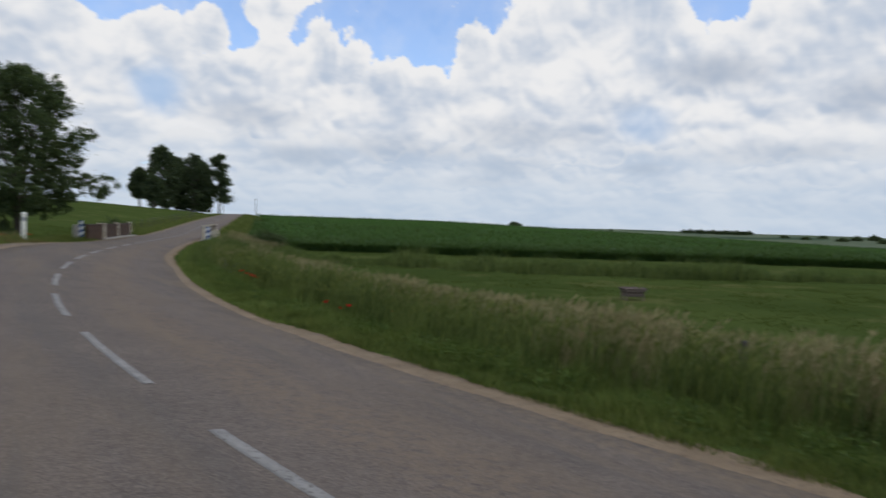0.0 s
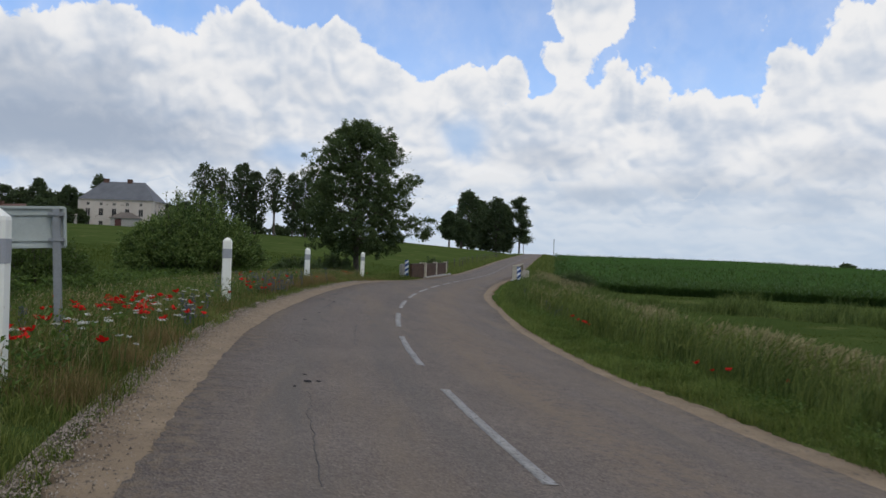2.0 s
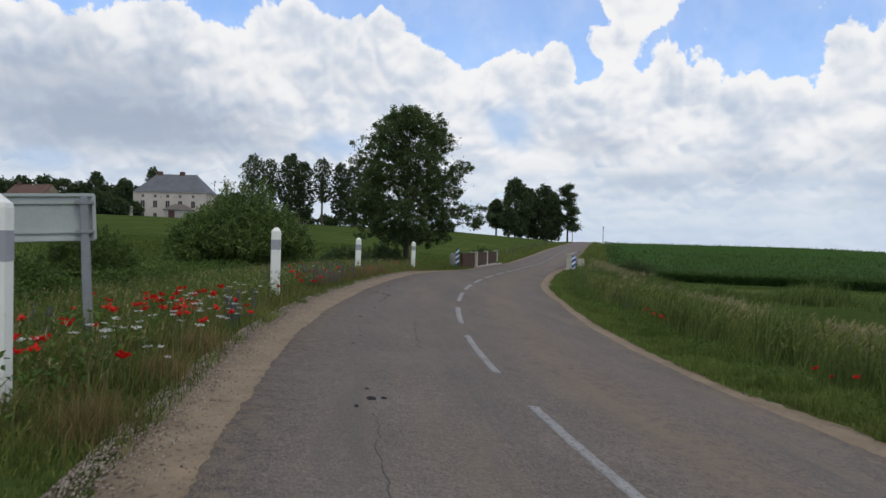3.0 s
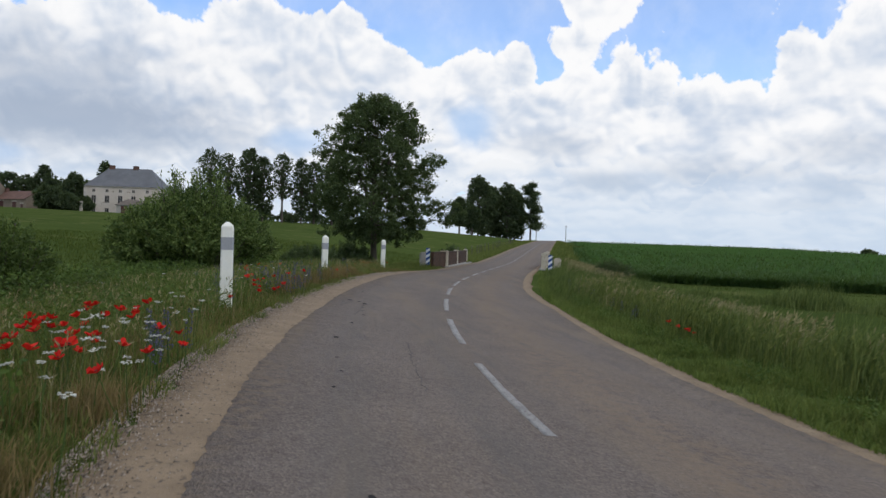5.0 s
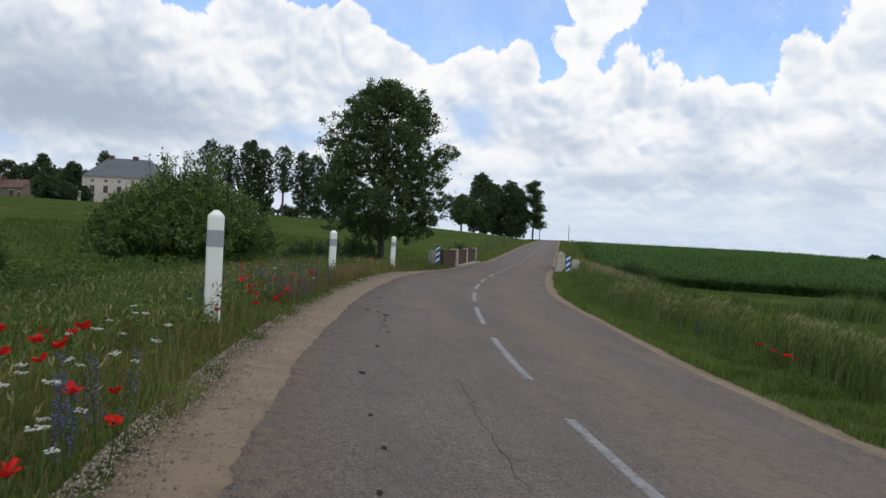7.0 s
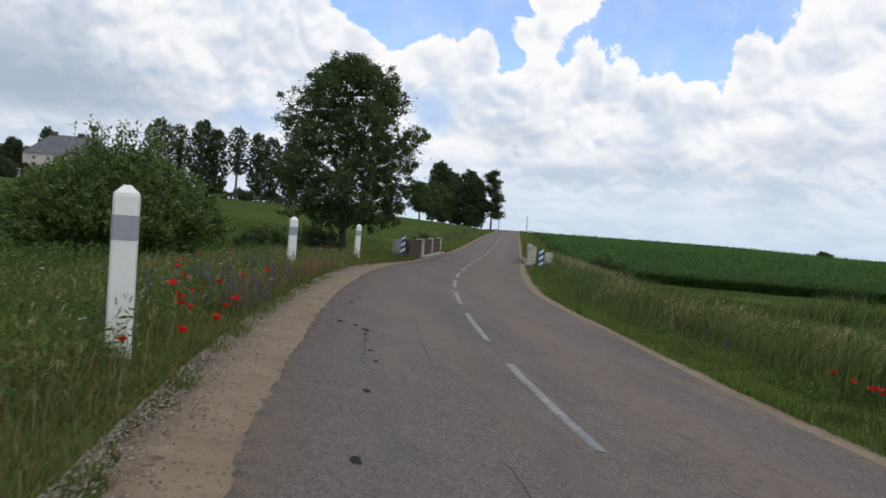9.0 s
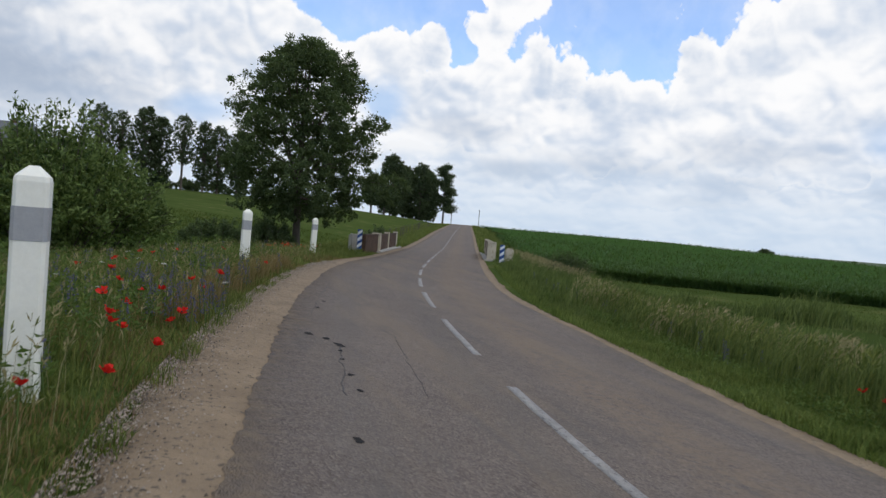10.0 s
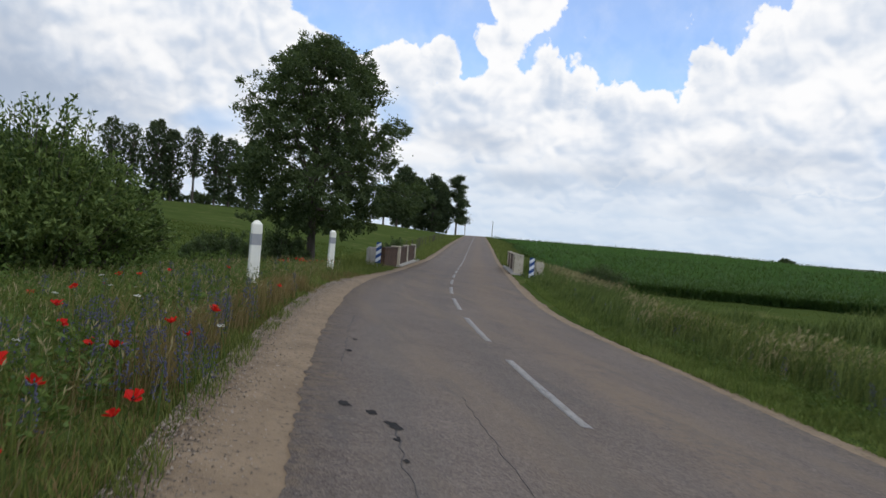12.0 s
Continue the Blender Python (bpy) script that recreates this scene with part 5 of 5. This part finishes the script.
def herbs(n, y0, y1, d0, d1, h0, h1, leaf, mat, label, patch=None):
    """Upright leafy plants: each a stem's worth of leaves that shorten upwards."""
    y, d = scatter(n, y0, y1, d0, d1)
    if patch:
        k = patchy(y, d, *patch)
        y, d = y[k], d[k]
    foot, h = at(y, d), rng.uniform(h0, h1, len(y))
    tilt = rng.normal(0, 0.14, (len(y), 2)) * h[:, None]
    rep = np.repeat(np.arange(len(y)), 16)
    f = np.tile((np.arange(16) + 0.5) / 16, len(y))
    turn = np.tile(np.arange(16) * 2.4, len(y)) + rng.uniform(0, 6.28, len(y))[rep]
    pos = foot[rep] + np.c_[tilt[rep] * f[:, None], f * h[rep]]
    out = 2.2 * np.c_[np.cos(turn), np.sin(turn), np.full(len(turn), 0.5)]
    v, t = leaves(pos, out, leaf * (1.25 - 0.8 * f) * rng.uniform(0.7, 1.2, len(f)), leaf * 0.24)
    return tagged(new("herbs", fast_mesh("herbs", v, t, [mat])), label, "herbs", kind="stuff")


herbs(2600, 4, 34, -6.5, -3.4, 0.12, 0.34, 0.085, WEED, "leafy green herbs among the verge grass", (0.6, 41.3, -0.1))
herbs(1500, 8, 36, -9.5, -6.2, 0.30, 0.62, 0.13, WEED, "tall leafy herbs along the ditch", (0.4, 43.3, -0.15))
herbs(1700, 7, 21, -8.8, -6.2, 0.4, 0.85, 0.14, HAZEL, "dark nettles along the ditch", (0.5, 47.3, -0.1))
herbs(900, 16, 24, -6.0, -3.5, 0.14, 0.34, 0.085, WEED, "bright leafy herbs beside the poppies")
herbs(1800, -2, 34, 3.8, 6.0, 0.12, 0.36, 0.075, WEED, "leafy green herbs on the bank", (0.7, 53.3, 0.0))


def weeds(n, y0, y1, d0, d1, h, size, patch):
    y, d = scatter(n, y0, y1, d0, d1)
    k = patchy(y, d, *patch)
    y, d = y[k], d[k]
    p = at(y, d)
    p[:, 2] += rng.uniform(0.03, 1, len(y)) * h
    v, t = leaves(p, np.tile([0, 0, 0.25], (len(y), 1)), rng.uniform(0.6, 1.4, len(y)) * size, size * 0.5)
    return tagged(new("weeds", fast_mesh("weeds", v, t, [WEED])), "broad-leaved green weeds in the verge", "weeds", kind="stuff")


weeds(30000, -2, 32, 3.6, 5.6, 0.26, 0.05, (0.8, 3.3, 0.05))
weeds(26000, 3, 34, -7.5, -3.3, 0.40, 0.06, (0.7, 8.3, 0.05))
weeds(20000, 8, 34, -9.5, -6.0, 0.7, 0.08, (0.5, 2.3, -0.05))


# tall grass along the stream in front of the maize
def stream_grass(n, off, wide, h0, h1, w, mat):
    u = rng.uniform(-12, 75, n)
    v = off + rng.normal(0, wide, n) + 0.8 * np.sin(u * 0.21)
    x, y = field_xy(u, v)
    _, d = sd(x, y)
    x, y = x[d > 6], y[d > 6]
    p = np.c_[x, y, land(x, y) - 0.03]
    swell_ = np.array([noise.noise((a * 0.35, b * 0.35, 7.7)) + 0.5 * noise.noise((a * 1.1, b * 1.1, 2.7)) for a, b in zip(x, y)])
    v, t = blades(p, rng.uniform(h0, h1, len(x)) * np.clip(0.8 + 1.1 * swell_, 0.15, 1.6), np.full(len(x), w), (0.15, 0), 0.3)
    return v, t


v, t = stream_grass(34000, -15.5, 0.9, 0.35, 0.95, 0.03, REED)
tagged(new("stream_grass", fast_mesh("stream_grass", v, t, [REED])), "tall dark-green grass along the stream", "grass", kind="stuff")

# loose stones on the shoulder
n = 42000
y, d = 3 + 30 * rng.uniform(0, 1, n) ** 1.3, -2.98 + np.abs(rng.normal(0, 0.30, n)) * rng.uniform(0.1, 1, n)
c = at(y, d, 0.008)
r_ = 0.003 + 0.008 * rng.uniform(0, 1, n) ** 2
shape = np.array([[1, 0, -0.4], [-0.5, 0.87, -0.4], [-0.5, -0.87, -0.4], [0.1, 0.1, 0.7]])
v = (c[:, None] + shape[None] * r_[:, None, None] * rng.uniform(0.7, 1.4, (n, 1, 3))).reshape(-1, 3)
k = np.arange(n)[:, None] * 4
t = np.stack([k + [0, 1, 3], k + [1, 2, 3], k + [2, 0, 3]], 1).reshape(-1, 3)
tagged(new("loose_stones", fast_mesh("loose_stones", v, t, [PEBBLE])), "pale loose stones on the gravel shoulder", "gravel", kind="stuff")


# ---- flowers ----
def poppy(h, size, seed):
    r = random.Random(seed)
    thing = new("poppy")
    bend = r.uniform(-0.06, 0.06)
    part("stem", tube(bmesh.new(), [(0, 0, -0.03), (bend * 0.4, 0, h * 0.6), (bend, 0.01, h)], [0.004, 0.003, 0.003], 4), STEM, thing)
    bm = bmesh.new()
    for k in range(4):
        a0 = k * math.pi / 2 + r.uniform(-0.2, 0.2)
        c = bm.verts.new((bend, 0.01, h))
        ring = []
        for j in range(5):
            a = a0 + (j - 2) * 0.42
            rr = size * (0.5 if abs(j - 2) == 2 else 0.62) * r.uniform(0.85, 1.15)
            ring.append(bm.verts.new((bend + rr * math.cos(a), 0.01 + rr * math.sin(a), h + size * (0.46 + 0.14 * (k % 2)) * r.uniform(0.6, 1.2))))
        for j in range(4):
            bm.faces.new((c, ring[j], ring[j + 1]))
    part("petals", bm, POPPY, thing, "scarlet petals")
    bm = prism(bmesh.new(), circle(size * 0.13, 6), 0, size * 0.25, 0.8)
    bmesh.ops.translate(bm, verts=bm.verts, vec=(bend, 0.01, h + 0.002))
    part("heart", bm, POPPY_HEART, thing)
    return tagged(thing, "scarlet poppy in bloom among the verge grass", "poppy", "poppies on the verge")


def umbel(h, size, seed):
    r = random.Random(seed)
    thing = new("white_umbel_flower")
    part("stem", tube(bmesh.new(), [(0, 0, -0.03), (0.01, 0, h * 0.6), (0, 0.01, h)], [0.005, 0.004, 0.003], 4), STEM, thing)
    bm = bmesh.new()
    for k in range(16):
        a, u = r.uniform(0, 6.28), math.sqrt(r.uniform(0, 1)) * size
        m = pose(u * math.cos(a), 0.01 + u * math.sin(a), h + r.uniform(0, 0.014))
        bmesh.ops.create_icosphere(bm, subdivisions=1, radius=size * 0.26, matrix=m @ Matrix.Diagonal((1, 1, 0.4, 1)))
    part("flower_head", bm, UMBEL, thing, "white flat flower head")
    return tagged(thing, "white flat-topped yarrow in bloom on the verge", "flower", "white flowers on the verge")


def bugloss(h, seed):
    r = random.Random(seed)
    thing = new("blue_spike_flower")
    part("stem", tube(bmesh.new(), [(0, 0, -0.03), (0.01, 0, h * 0.6), (0.02, 0.01, h)], [0.007, 0.005, 0.003], 4), STEM, thing)
    bm = bmesh.new()
    for k in range(70):
        z = h * r.uniform(0.3, 1.0)
        a, u = r.uniform(0, 6.28), 0.04 * (1.12 - z / h) * r.uniform(0.6, 1.5) + 0.012
        bmesh.ops.create_icosphere(bm, subdivisions=1, radius=r.uniform(0.004, 0.008), matrix=pose(u * math.cos(a), u * math.sin(a), z))
    tagged(part("flower_spike", bm, BUGLOSS, thing, "blue-violet flower spike"), kind="stuff")
    return tagged(thing, "blue-violet viper's bugloss spike on the verge", "flower", "blue flower spikes on the verge")


def strew(makers, spots, nod=9):
    """Copies of some grown flowers at (y, d) on the verge."""
    firsts = []
    for k, (y, d) in enumerate(spots):
        m = Matrix.Translation(at(y, d)) @ pose(0, 0, 0, random.uniform(-nod, nod), random.uniform(-nod, nod), random.uniform(0, 360))
        if k < len(makers):
            ob = makers[k]
            ob.matrix_basis = m
        else:
            copy_thing(makers[k % len(makers)], m)


def clump(cy, cd, n, sy, sd_, lo=-12.0, hi=-2.88):
    return [(random.gauss(cy, sy), min(max(random.gauss(cd, sd_), lo), hi)) for _ in range(n)]


random.seed(5)
spots = (clump(8.0, -3.7, 14, 0.6, 0.35) + clump(11.3, -3.75, 40, 0.8, 0.45) + clump(12.5, -4.1, 16, 0.6, 0.4) + clump(17.0, -3.2, 4, 0.35, 0.12) + clump(15.8, -3.1, 2, 0.2, 0.1)
         + clump(18.3, -3.3, 5, 0.5, 0.2) + clump(20.5, -3.7, 6, 0.6, 0.35) + clump(23.5, -4.4, 8, 1.6, 0.7) + clump(37.5, -5.2, 36, 0.9, 0.5) + clump(18.5, 4.35, 6, 0.3, 0.15, 4.0, 5.2) + clump(11, 4.6, 4, 0.5, 0.2, 4.2, 5.2))
strew([poppy(0.34, 0.075, 1), poppy(0.40, 0.08, 2), poppy(0.28, 0.065, 3), poppy(0.37, 0.07, 4)], spots, 26)
spots = clump(10.6, -3.3, 36, 0.9, 0.32) + clump(12.2, -3.3, 18, 0.6, 0.3) + clump(9.0, -3.4, 8, 0.6, 0.3) + clump(14.5, -3.7, 8, 1.0, 0.4) + clump(21, -4.8, 12, 2.0, 0.9)
strew([umbel(0.36, 0.03, 1), umbel(0.42, 0.034, 2), umbel(0.30, 0.026, 3)], spots)
spots = (clump(16.5, -3.56, 9, 0.08, 0.09) + clump(12.0, -3.05, 9, 0.25, 0.10) + clump(10.4, -4.6, 10, 1.0, 0.5) + clump(19.2, -3.9, 18, 0.5, 0.35) + clump(20.1, -3.6, 12, 0.4, 0.3)
         + clump(21.9, -3.3, 16, 0.6, 0.3) + clump(19.0, -3.05, 7, 0.3, 0.12) + clump(24, -4.6, 30, 1.8, 0.8) + clump(28, -5.0, 18, 2.5, 0.9)
         + clump(24, 4.9, 22, 2.5, 0.5, 4.4, 6.5) + clump(31, 5.0, 22, 3.0, 0.6, 4.2, 6.5))
strew([bugloss(0.42, 1), bugloss(0.5, 2), bugloss(0.36, 3)], spots)
